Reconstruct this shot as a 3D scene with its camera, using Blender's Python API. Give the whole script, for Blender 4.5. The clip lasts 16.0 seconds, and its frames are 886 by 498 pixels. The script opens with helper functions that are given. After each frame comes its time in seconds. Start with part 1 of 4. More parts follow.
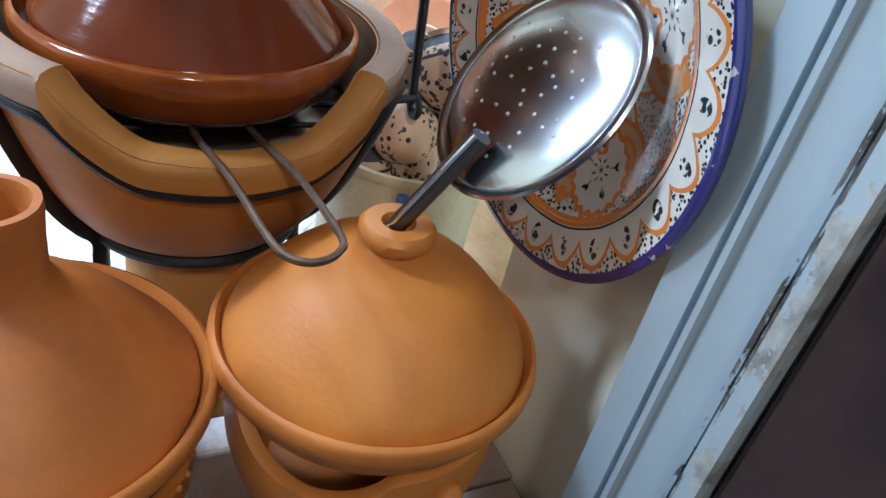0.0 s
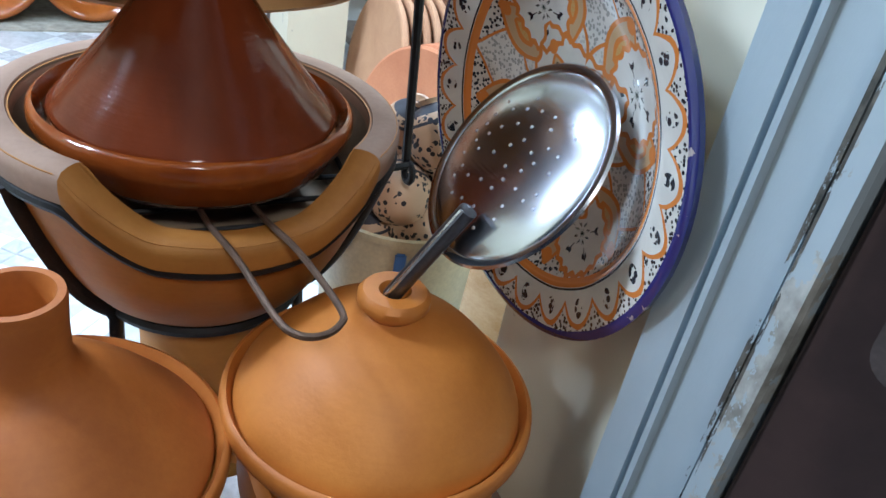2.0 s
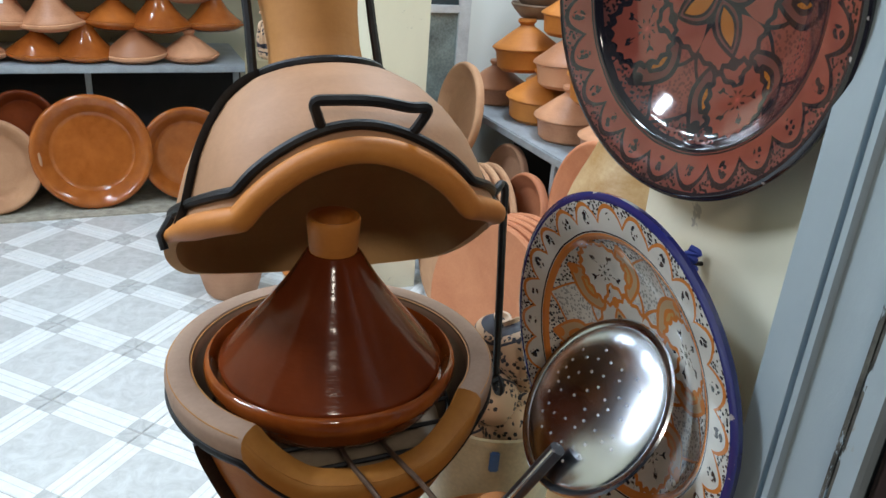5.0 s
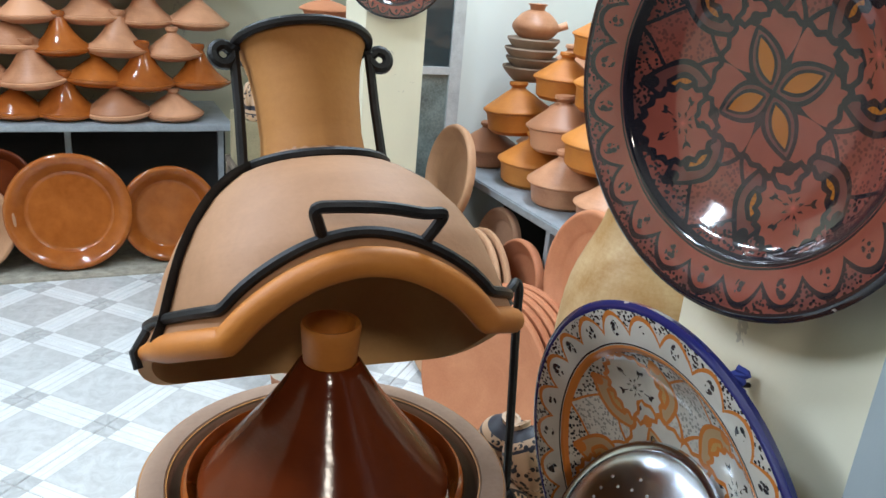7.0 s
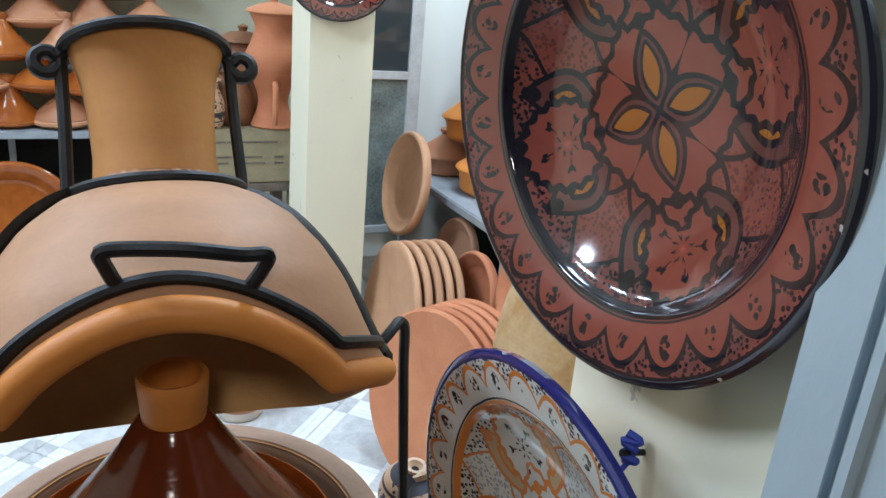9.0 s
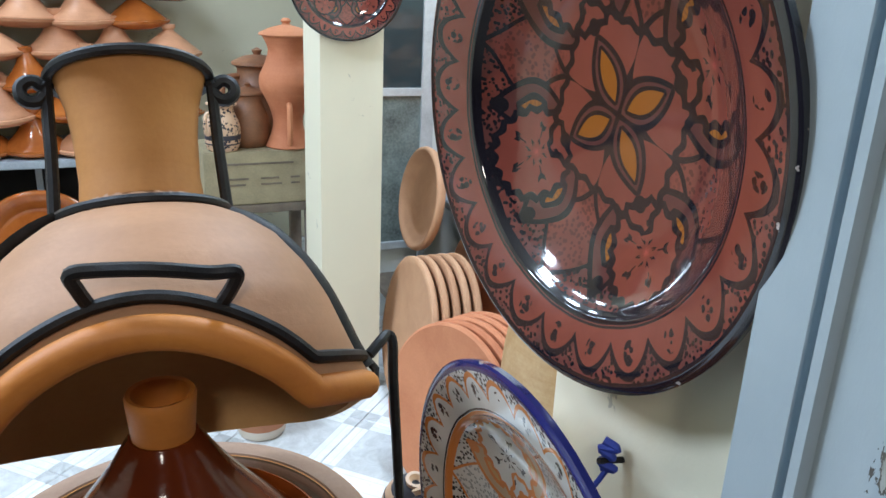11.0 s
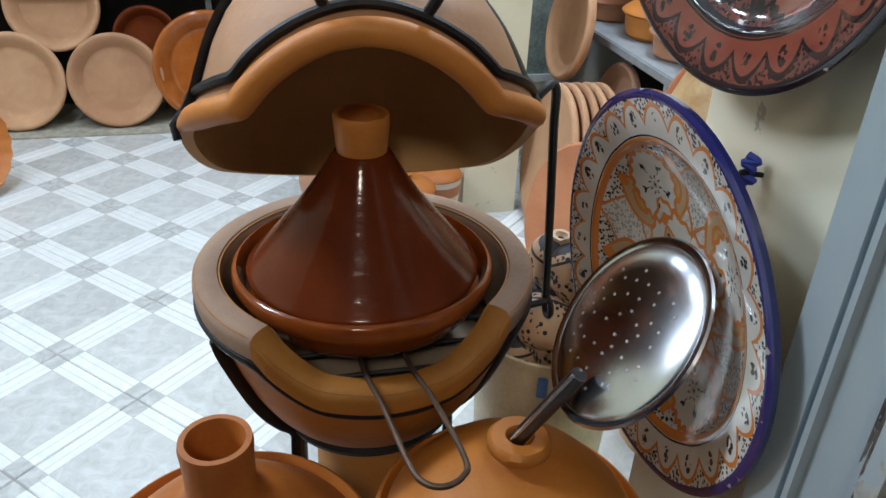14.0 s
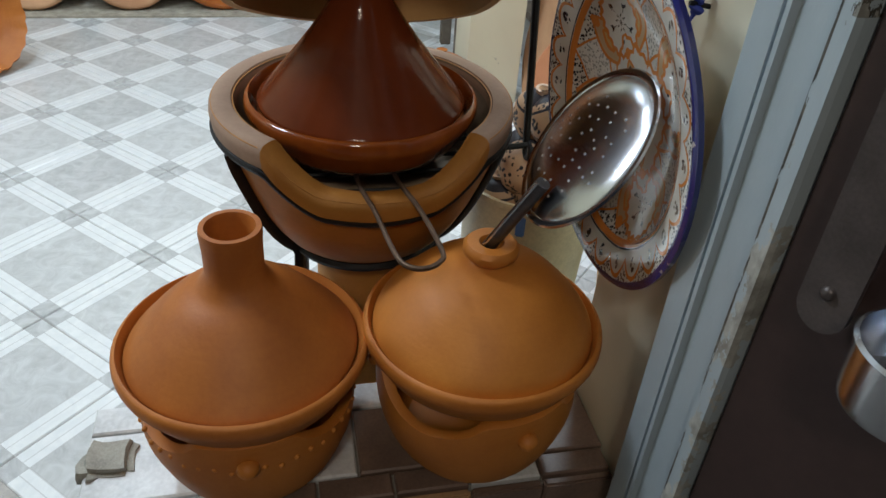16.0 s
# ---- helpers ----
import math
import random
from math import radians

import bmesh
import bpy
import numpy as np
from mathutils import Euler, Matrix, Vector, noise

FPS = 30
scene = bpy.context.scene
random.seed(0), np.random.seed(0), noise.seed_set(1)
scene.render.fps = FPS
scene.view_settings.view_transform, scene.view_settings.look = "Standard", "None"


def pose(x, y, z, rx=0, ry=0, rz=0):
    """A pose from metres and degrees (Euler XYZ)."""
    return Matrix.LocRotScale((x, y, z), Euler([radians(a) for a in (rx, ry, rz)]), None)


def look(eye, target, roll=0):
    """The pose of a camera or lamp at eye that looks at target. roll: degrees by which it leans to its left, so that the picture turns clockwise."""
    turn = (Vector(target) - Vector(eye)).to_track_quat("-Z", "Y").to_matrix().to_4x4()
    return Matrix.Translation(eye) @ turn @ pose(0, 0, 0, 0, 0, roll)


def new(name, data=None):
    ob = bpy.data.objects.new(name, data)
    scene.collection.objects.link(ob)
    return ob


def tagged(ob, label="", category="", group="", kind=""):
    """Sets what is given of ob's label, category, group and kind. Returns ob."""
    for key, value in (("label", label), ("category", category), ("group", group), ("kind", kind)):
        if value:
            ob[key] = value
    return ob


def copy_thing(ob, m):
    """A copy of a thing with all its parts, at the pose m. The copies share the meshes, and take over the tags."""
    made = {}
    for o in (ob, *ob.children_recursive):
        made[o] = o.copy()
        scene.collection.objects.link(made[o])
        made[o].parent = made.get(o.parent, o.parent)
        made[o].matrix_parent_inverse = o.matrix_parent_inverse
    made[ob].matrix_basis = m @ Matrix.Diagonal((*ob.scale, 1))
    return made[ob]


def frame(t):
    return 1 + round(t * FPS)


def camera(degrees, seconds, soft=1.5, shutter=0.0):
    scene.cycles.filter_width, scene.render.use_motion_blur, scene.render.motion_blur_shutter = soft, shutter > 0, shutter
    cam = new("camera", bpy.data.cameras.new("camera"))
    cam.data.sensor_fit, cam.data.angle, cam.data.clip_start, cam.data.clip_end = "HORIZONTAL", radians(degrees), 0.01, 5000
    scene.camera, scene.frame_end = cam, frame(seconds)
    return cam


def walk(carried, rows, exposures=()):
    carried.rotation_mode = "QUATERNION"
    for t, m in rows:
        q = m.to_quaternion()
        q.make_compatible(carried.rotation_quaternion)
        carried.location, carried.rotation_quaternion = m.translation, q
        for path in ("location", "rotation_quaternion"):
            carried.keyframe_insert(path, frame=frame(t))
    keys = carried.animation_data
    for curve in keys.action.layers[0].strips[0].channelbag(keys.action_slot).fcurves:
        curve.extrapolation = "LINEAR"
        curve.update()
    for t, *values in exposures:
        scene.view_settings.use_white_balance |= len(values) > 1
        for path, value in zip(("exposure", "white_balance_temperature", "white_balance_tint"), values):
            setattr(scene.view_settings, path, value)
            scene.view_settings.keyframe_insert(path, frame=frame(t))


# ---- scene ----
cam = camera(60.3, 16.0)
METRES, EYE, TILT, LEAN, TURN = 1.091, 1.008, -34.61, -11.34, -24.4
ROWS = [
    (0.0, 0.0, 0.0, 0.0, 0.0, 0.0, -0.0),
    (0.5, -0.0104, 0.0211, 0.0108, 0.71, 0.49, 0.01),
    (1.0, -0.0069, 0.0057, 0.022, 0.73, 0.99, 0.45),
    (1.5, 0.0033, -0.0299, 0.0225, 0.58, 2.0, 1.76),
    (2.0, 0.0105, -0.0402, 0.0234, 0.49, 2.62, 2.29),
    (2.5, 0.0125, -0.0686, 0.0374, 0.46, 4.09, 3.01),
    (3.0, 0.0178, -0.095, 0.05, 0.46, 5.12, 3.69),
    (3.5, 0.0222, -0.1261, 0.074, 0.86, 6.09, 5.1),
    (4.0, 0.0003, -0.1649, 0.0983, 4.04, 8.25, 5.55),
    (4.5, -0.0131, -0.1878, 0.1116, 5.52, 9.86, 4.96),
    (5.0, -0.0031, -0.2108, 0.1251, 5.68, 11.52, 4.93),
    (7.5, -0.0432, -0.1205, 0.2198, 3.96, 15.23, 5.13),
    (8.0, -0.0532, -0.0981, 0.2246, 3.66, 15.16, 5.36),
    (8.5, 0.0047, -0.0864, 0.2396, 3.52, 15.25, 5.47),
    (9.0, 0.0697, -0.0549, 0.2404, 3.53, 15.24, 5.49),
    (11.5, 0.1161, -0.0632, 0.2268, 6.58, 17.21, 6.86),
    (12.0, 0.1195, -0.0722, 0.221, 5.88, 17.53, 7.32),
    (12.5, 0.1233, -0.0611, 0.2145, 5.45, 16.51, 7.63),
    (13.0, 0.1098, -0.0665, 0.1929, 10.75, 12.24, 6.29),
    (13.5, 0.0913, -0.087, 0.1576, 14.67, 9.41, 2.85),
    (14.0, 0.0808, -0.1306, 0.1066, 14.79, 6.8, 0.82),
    (14.5, 0.0861, -0.1787, 0.0515, 14.56, 3.91, -0.5),
    (15.0, 0.1056, -0.2208, 0.0194, 14.16, 1.55, -1.23),
    (15.5, 0.1154, -0.2243, 0.01, 14.79, 0.99, -1.39),
    (16.0, 0.126, -0.2157, 0.0041, 15.11, 0.53, -1.24),
]
EXPOSURES = [(0.0, 0.58, 5400, 10), (1.5, 0.50, 5400, 10), (3.5, 0.12, 5800, 10), (5.0, -0.15, 6150, 10), (7.5, -0.02, 6150, 10), (9.0, -0.02, 5800, 10), (12.0, 0.12, 5800, 10), (13.5, -0.15, 6050, 10), (16.0, -0.48, 6450, 10)]
walk(cam, [(t, pose(0, 0, EYE, TILT, LEAN, TURN) @ pose(METRES * x, METRES * y, METRES * z, 90 + pitch, roll, yaw)) for t, x, y, z, yaw, pitch, roll in ROWS], EXPOSURES)

# ---------- world, lamps ----------
world = bpy.data.worlds.new("world")
world.use_nodes = True
scene.world = world
world.node_tree.nodes["Background"].inputs[0].default_value = (0.015, 0.018, 0.025, 1)
world.node_tree.nodes["Background"].inputs[1].default_value = 0.6


def area_lamp(name, m, sx, sy, watts, colour):
    data = bpy.data.lights.new(name, "AREA")
    data.shape, data.size, data.size_y, data.energy, data.color = "RECTANGLE", sx, sy, watts, colour
    ob = new(name, data)
    ob.matrix_world = m
    return ob


for tube_y in (1.25, 2.2, 3.2):
    area_lamp("shop_tube_light", look((-0.75, tube_y, 2.62), (-0.75, tube_y, 0)), 0.12, 0.42, 16, (0.74, 0.88, 1.0))
area_lamp("shop_tube_light", look((1.2, 1.9, 2.62), (1.2, 1.9, 0)), 0.30, 1.3, 46, (0.76, 0.89, 1.0))
area_lamp("entrance_light", look((-0.36, -1.30, 2.40), (0.1, 0.6, 0.7)), 0.24, 0.24, 16, (1.0, 0.88, 0.72))
area_lamp("shop_side_light", look((-1.55, 1.30, 2.66), (0.35, 0.45, 0.9)), 0.20, 1.10, 72, (0.82, 0.91, 1.0))


# ---------- materials ----------
class S:
    """A shader value that takes part in sums."""
    def __init__(self, nt, sock):
        self.nt, self.sock = nt, sock

    def op(self, name, *others):
        n = self.nt.nodes.new("ShaderNodeMath")
        n.operation = name
        for i, v in enumerate((self, *others)):
            if isinstance(v, S):
                self.nt.links.new(v.sock, n.inputs[i])
            else:
                n.inputs[i].default_value = v
        return S(self.nt, n.outputs[0])

    def __add__(self, o): return self.op("ADD", o)
    def __sub__(self, o): return self.op("SUBTRACT", o)
    def __mul__(self, o): return self.op("MULTIPLY", o)
    def __truediv__(self, o): return self.op("DIVIDE", o)
    def __gt__(self, o): return self.op("GREATER_THAN", o)
    def __lt__(self, o): return self.op("LESS_THAN", o)
    def abs(self): return self.op("ABSOLUTE")
    def sin(self): return self.op("SINE")
    def max(self, o): return self.op("MAXIMUM", o)
    def min(self, o): return self.op("MINIMUM", o)
    def wrap(self, a, b): return self.op("WRAP", b, a)


class Mat:
    def __init__(self, name, rough=0.6, metal=0.0, coat=0.0):
        self.mat = bpy.data.materials.new(name)
        self.mat.use_nodes = True
        self.nt = self.mat.node_tree
        self.bsdf = self.nt.nodes["Principled BSDF"]
        self.bsdf.inputs["Roughness"].default_value = rough
        self.bsdf.inputs["Metallic"].default_value = metal
        self.bsdf.inputs["Coat Weight"].default_value = coat
        self.bsdf.inputs["Coat Roughness"].default_value = 0.06
        self.co = self.nt.nodes.new("ShaderNodeTexCoord")

    def xyz(self, which="Object"):
        n = self.nt.nodes.new("ShaderNodeSeparateXYZ")
        self.nt.links.new(self.co.outputs[which], n.inputs[0])
        return [S(self.nt, o) for o in n.outputs]

    def noise(self, scale, detail=4, which="Object", rough=0.55, stretch=None, warp=0.0):
        n = self.nt.nodes.new("ShaderNodeTexNoise")
        n.inputs["Scale"].default_value, n.inputs["Detail"].default_value = scale, detail
        n.inputs["Roughness"].default_value, n.inputs["Distortion"].default_value = rough, warp
        vec = self.co.outputs[which]
        if stretch:
            mp = self.nt.nodes.new("ShaderNodeMapping")
            mp.inputs["Scale"].default_value = stretch
            self.nt.links.new(vec, mp.inputs[0])
            vec = mp.outputs[0]
        self.nt.links.new(vec, n.inputs["Vector"])
        return S(self.nt, n.outputs[0])

    def cells(self, scale, feature="F1", out=0, which="Object"):
        n = self.nt.nodes.new("ShaderNodeTexVoronoi")
        n.feature = feature
        n.inputs["Scale"].default_value = scale
        self.nt.links.new(self.co.outputs[which], n.inputs["Vector"])
        return S(self.nt, n.outputs[out])

    def random(self):
        n = self.nt.nodes.new("ShaderNodeObjectInfo")
        return S(self.nt, n.outputs["Random"])

    def ramp(self, fac, *stops):
        n = self.nt.nodes.new("ShaderNodeValToRGB")
        el = n.color_ramp.elements
        el[0].position, el[0].color = stops[0][0], (*stops[0][1], 1)
        el[1].position, el[1].color = stops[-1][0], (*stops[-1][1], 1)
        for p, c in stops[1:-1]:
            el.new(p).color = (*c, 1)
        self.nt.links.new(fac.sock, n.inputs[0])
        return n.outputs[0]

    def mix(self, fac, a, b, mode="MIX"):
        n = self.nt.nodes.new("ShaderNodeMix")
        n.data_type, n.blend_type = "RGBA", mode
        for i, v in ((0, fac), (6, a), (7, b)):
            if isinstance(v, S):
                self.nt.links.new(v.sock, n.inputs[i])
            elif isinstance(v, (int, float)):
                n.inputs[i].default_value = v
            elif isinstance(v, tuple):
                n.inputs[i].default_value = (*v, 1)
            else:
                self.nt.links.new(v, n.inputs[i])
        return n.outputs[2]

    def colour(self, v):
        if isinstance(v, tuple):
            self.bsdf.inputs["Base Color"].default_value = (*v, 1)
        else:
            self.nt.links.new(v, self.bsdf.inputs["Base Color"])
        return self

    def roughness(self, s):
        self.nt.links.new(s.sock, self.bsdf.inputs["Roughness"])
        return self

    def bump(self, s, strength=0.2, distance=0.002):
        n = self.nt.nodes.new("ShaderNodeBump")
        n.inputs["Strength"].default_value, n.inputs["Distance"].default_value = strength, distance
        self.nt.links.new(s.sock, n.inputs["Height"])
        self.nt.links.new(n.outputs[0], self.bsdf.inputs["Normal"])
        return self


def clay(name, dark, light, rough=0.75, rings=0.3, spread=0.25):
    """Fired clay with throwing rings, blotches and fine grain; each thing a little different."""
    m = Mat(name, rough)
    big, fine = m.noise(9, 5, warp=0.6), m.noise(160, 4)
    x, y, z = m.xyz()
    ring = m.noise(5, 3, stretch=(1, 1, 40))
    f = big * 0.62 + fine * 0.17 + ring * 0.10 + m.random() * spread - spread * 0.5
    m.colour(m.ramp(f, (0.25, dark), (0.65, light)))
    m.bump(ring * rings * 0.6 + fine * 0.4 + big * 0.5, 0.35, 0.002)
    return m.mat


def glazed(name, dark, light, rough=0.16, gloss=0.27):
    m = Mat(name, rough, 0, 0.0)
    m.bsdf.inputs["Specular IOR Level"].default_value = gloss
    big, streak = m.noise(6, 5, warp=1.0), m.noise(4, 4, stretch=(5, 5, 1))
    m.colour(m.ramp(big * 0.5 + streak * 0.5 + m.random() * 0.25 - 0.12, (0.3, dark), (0.7, light)))
    m.bump(m.noise(55, 4) * 0.5 + m.noise(6, 4, stretch=(1, 1, 9)) + big, 0.35, 0.002)
    m.roughness(m.noise(9, 4) * 0.12 + rough - 0.05)
    return m.mat


TERRACOTTA = clay("terracotta", (0.36, 0.105, 0.015), (0.53, 0.182, 0.028), 0.55)
TERRACOTTA_RED = clay("red_terracotta", (0.42, 0.14, 0.06), (0.60, 0.25, 0.12))
OCHRE = clay("ochre_clay", (0.44, 0.138, 0.017), (0.61, 0.228, 0.034), 0.55)
PALE = clay("pale_clay", (0.40, 0.205, 0.118), (0.57, 0.33, 0.20), 0.7)
HOOD_CLAY = clay("hood_clay", (0.31, 0.155, 0.075), (0.47, 0.25, 0.13), 0.6)
SHELF_CLAY = clay("shelf_clay", (0.36, 0.15, 0.070), (0.64, 0.32, 0.175), 0.45, 0.3, 0.55)
BOWL_CLAY = clay("bowl_clay", (0.33, 0.130, 0.018), (0.48, 0.215, 0.036), 0.65)
CHIMNEY = clay("chimney_clay", (0.34, 0.130, 0.027), (0.48, 0.215, 0.052), 0.7, 0.15)
INSIDE = clay("ochre_inside_clay", (0.48, 0.27, 0.10), (0.62, 0.37, 0.15), 0.8)
RIM_CLAY = clay("dusty_rim_clay", (0.25, 0.16, 0.11), (0.40, 0.27, 0.195), 0.85)
TAN = clay("tan_clay", (0.41, 0.21, 0.11), (0.58, 0.335, 0.19), 0.8)
SOOTY = clay("sooty_clay", (0.17, 0.125, 0.085), (0.31, 0.235, 0.165), 0.85)
GLAZE = glazed("brown_glaze", (0.090, 0.016, 0.005), (0.165, 0.034, 0.009), 0.13)
GLAZE_RIM = glazed("amber_glaze", (0.19, 0.040, 0.006), (0.34, 0.090, 0.013), 0.11, 0.55)
GLAZE_ORANGE = glazed("orange_glaze", (0.27, 0.066, 0.010), (0.44, 0.130, 0.024), 0.12, 0.5)


def plain(name, col, rough=0.6, metal=0.0, amount=0.25, scale=14, bump=0.15):
    m = Mat(name, rough, metal)
    f = m.noise(scale, 6) * 0.65 + m.noise(scale * 12, 3) * 0.35
    lo = tuple(c * (1 - amount) for c in col)
    hi = tuple(min(1, c * (1 + amount)) for c in col)
    m.colour(m.ramp(f, (0.3, lo), (0.7, hi)))
    m.bump(f, bump, 0.002)
    return m.mat


IRON = plain("black_iron", (0.018, 0.018, 0.02), 0.5, 0.55, 0.5, 60, 0.5)
WIRE = plain("brown_wire", (0.12, 0.075, 0.05), 0.5, 0.6, 0.4, 80, 0.4)
# near-black for the sheets that stand in for shade under the shelves
UNDER_SHADE = plain("under_shelf_shade", (0.012, 0.011, 0.011), 0.9)
CEILING = plain("ceiling_paint", (0.72, 0.72, 0.68), 0.9)
CARDBOARD = plain("cardboard", (0.31, 0.265, 0.165), 0.85)
CLOTH = plain("floor_cloth", (0.36, 0.33, 0.27), 0.95, 0, 0.4, 30, 0.6)
PLASTIC = plain("cream_plastic", (0.60, 0.53, 0.36), 0.4)
BLUE = plain("blue_string", (0.02, 0.04, 0.28), 0.7)
BLUE_PRINT = plain("blue_print", (0.10, 0.24, 0.60), 0.5)
SHELF_PAINT = plain("shelf_metal", (0.34, 0.37, 0.40), 0.45, 0.2)
BROWN_PANEL = plain("brown_painted_sheet", (0.042, 0.025, 0.023), 0.45, 0.1, 0.3, 5, 0.1)
HASP_PAINT = plain("worn_grey_brown_iron", (0.075, 0.062, 0.060), 0.4, 0.3, 0.35, 25, 0.3)
ALU = plain("aluminium_frame", (0.55, 0.58, 0.60), 0.4, 0.3)
WOOD = plain("grey_wood", (0.16, 0.13, 0.10), 0.8, 0, 0.4, 25, 0.4)
PAPER = plain("paper_label", (0.75, 0.75, 0.72), 0.7)
LIME = plain("lime_plastic", (0.40, 0.62, 0.08), 0.5)


def wall_paint(name, base, stain, amount=0.5):
    m = Mat(name, 0.75)
    blot, fine = m.noise(2.2, 6, warp=0.8), m.noise(90, 4)
    chips = m.noise(7, 8, warp=1.5, rough=0.7)
    col = m.mix(m.noise(1.1, 3) * 0.5, base, tuple(c * 0.86 for c in base))
    col = m.mix((chips > 0.67) * amount, col, stain)
    m.colour(m.mix((blot - 0.5).max(0.0) * amount, col, stain))
    m.bump(fine * 0.4 + chips + blot, 0.25, 0.003)
    return m.mat


CREAM = wall_paint("cream_wall_paint", (0.73, 0.69, 0.52), (0.36, 0.33, 0.25))
CREAM_PIER = wall_paint("stained_cream_paint", (0.80, 0.76, 0.59), (0.38, 0.36, 0.29), 0.7)
PILLAR_PAINT = wall_paint("pillar_paint", (0.75, 0.71, 0.55), (0.30, 0.29, 0.26), 0.5)


def door_frame_paint():
    m = Mat("chipped_grey_blue_paint", 0.42, 0.1)
    x, y, z = m.xyz()
    blot = m.noise(3, 6)
    chips = m.noise(16, 9, rough=0.75, stretch=(1, 1, 0.45))
    col = m.ramp(blot, (0.3, (0.28, 0.34, 0.38)), (0.7, (0.40, 0.47, 0.51)))
    rust = m.ramp(m.noise(60, 5), (0.35, (0.03, 0.03, 0.027)), (0.65, (0.13, 0.12, 0.10)))
    near = ((x - 0.150).abs() < 0.011) * ((chips > 0.50))
    bare = m.ramp(m.noise(35, 5), (0.35, (0.20, 0.20, 0.18)), (0.65, (0.46, 0.47, 0.44)))
    col = m.mix((x > 0.157) * (m.noise(7, 7, rough=0.7) > 0.55), col, bare)
    flake = m.noise(6, 8, rough=0.65, stretch=(1, 1, 0.6))
    col = m.mix((x > 0.122) * (z > 1.02) * (flake > 0.52), col, bare)
    col = m.mix((x > 0.122) * (z > 1.02) * ((flake - 0.52).abs() < 0.006), col, rust)
    m.colour(m.mix(near.max(chips > 0.70), col, rust))
    m.bump(chips + m.noise(120, 3) * 0.3, 0.3, 0.002)
    return m.mat


FRAME_PAINT = door_frame_paint()


def tile_material():
    """Grey marbled tile with a white bar along each edge and grey corner squares."""
    m = Mat("marbled_floor_tile", 0.22)
    x, y, z = m.xyz()
    ax, ay = x.abs(), y.abs()
    inner = ax.max(ay)
    along = ax.min(ay)
    bar = (inner > 0.104) * (along < 0.104)
    corner = along > 0.104
    vein = m.noise(18, 7, "Object", 0.65, warp=1.2)
    wob = m.noise(4, 4) * 0.25 + m.random() * 0.35
    grey = m.ramp(vein * 0.75 + wob * 0.4, (0.3, (0.42, 0.43, 0.435)), (0.62, (0.63, 0.65, 0.66)))
    white = m.ramp(vein, (0.3, (0.69, 0.72, 0.74)), (0.7, (0.81, 0.83, 0.84)))
    spot = m.ramp(vein, (0.3, (0.38, 0.39, 0.40)), (0.7, (0.60, 0.62, 0.63)))
    col = m.mix(corner, m.mix(bar, grey, white), spot)
    line = ((inner - 0.104).abs() < 0.0018).max(((inner - 0.124).abs() < 0.0012) * bar)
    col = m.mix(line * 0.45, col, (0.42, 0.42, 0.42))
    m.colour(col)
    m.bump(vein * 0.2 + bar * 0.1, 0.08, 0.002)
    return m.mat


TILE = tile_material()
GROUT = plain("grout", (0.42, 0.40, 0.38), 0.9)
STEP_TILE = plain("step_tile", (0.60, 0.61, 0.62), 0.3, 0, 0.3, 12)
STEP_DARK = plain("brown_step_tile", (0.17, 0.115, 0.09), 0.4, 0, 0.35, 20)
STEP_EDGE = plain("ochre_step_edge", (0.40, 0.25, 0.13), 0.5, 0, 0.3, 20)
CEMENT = plain("cement", (0.36, 0.35, 0.31), 0.95, 0, 0.35, 30, 0.8)
GROUND = plain("pavement_concrete", (0.18, 0.17, 0.16), 0.9)


def polar(m):
    x, y, z = m.xyz()
    r = (x * x + y * y).op("SQRT")
    a = y.op("ARCTAN2", x)
    return x, y, r, a


def near(v, c, w):
    return (v - c).abs() < w


def petals(m, q, a, n, r0, r1, width, turn=0.0, line=0.012):
    """n leaf shapes that reach from r0 to r1: the inside and the outline."""
    t = (a + turn).wrap(-math.pi / n, math.pi / n)
    s = ((q - r0) / (r1 - r0)).max(0.0).min(1.0)
    prof = (s * math.pi).sin() * width
    d = (t * q).abs()
    zone = (q > r0) * (q < r1)
    return (d < prof) * zone, ((d - prof).abs() < line) * zone


def scallop(q, a, n, r0, depth, thick):
    t = a.wrap(-math.pi / n, math.pi / n) * (n / math.pi)
    edge = (t * t) * (-depth) + r0
    return (q - edge).abs() < thick, q - edge


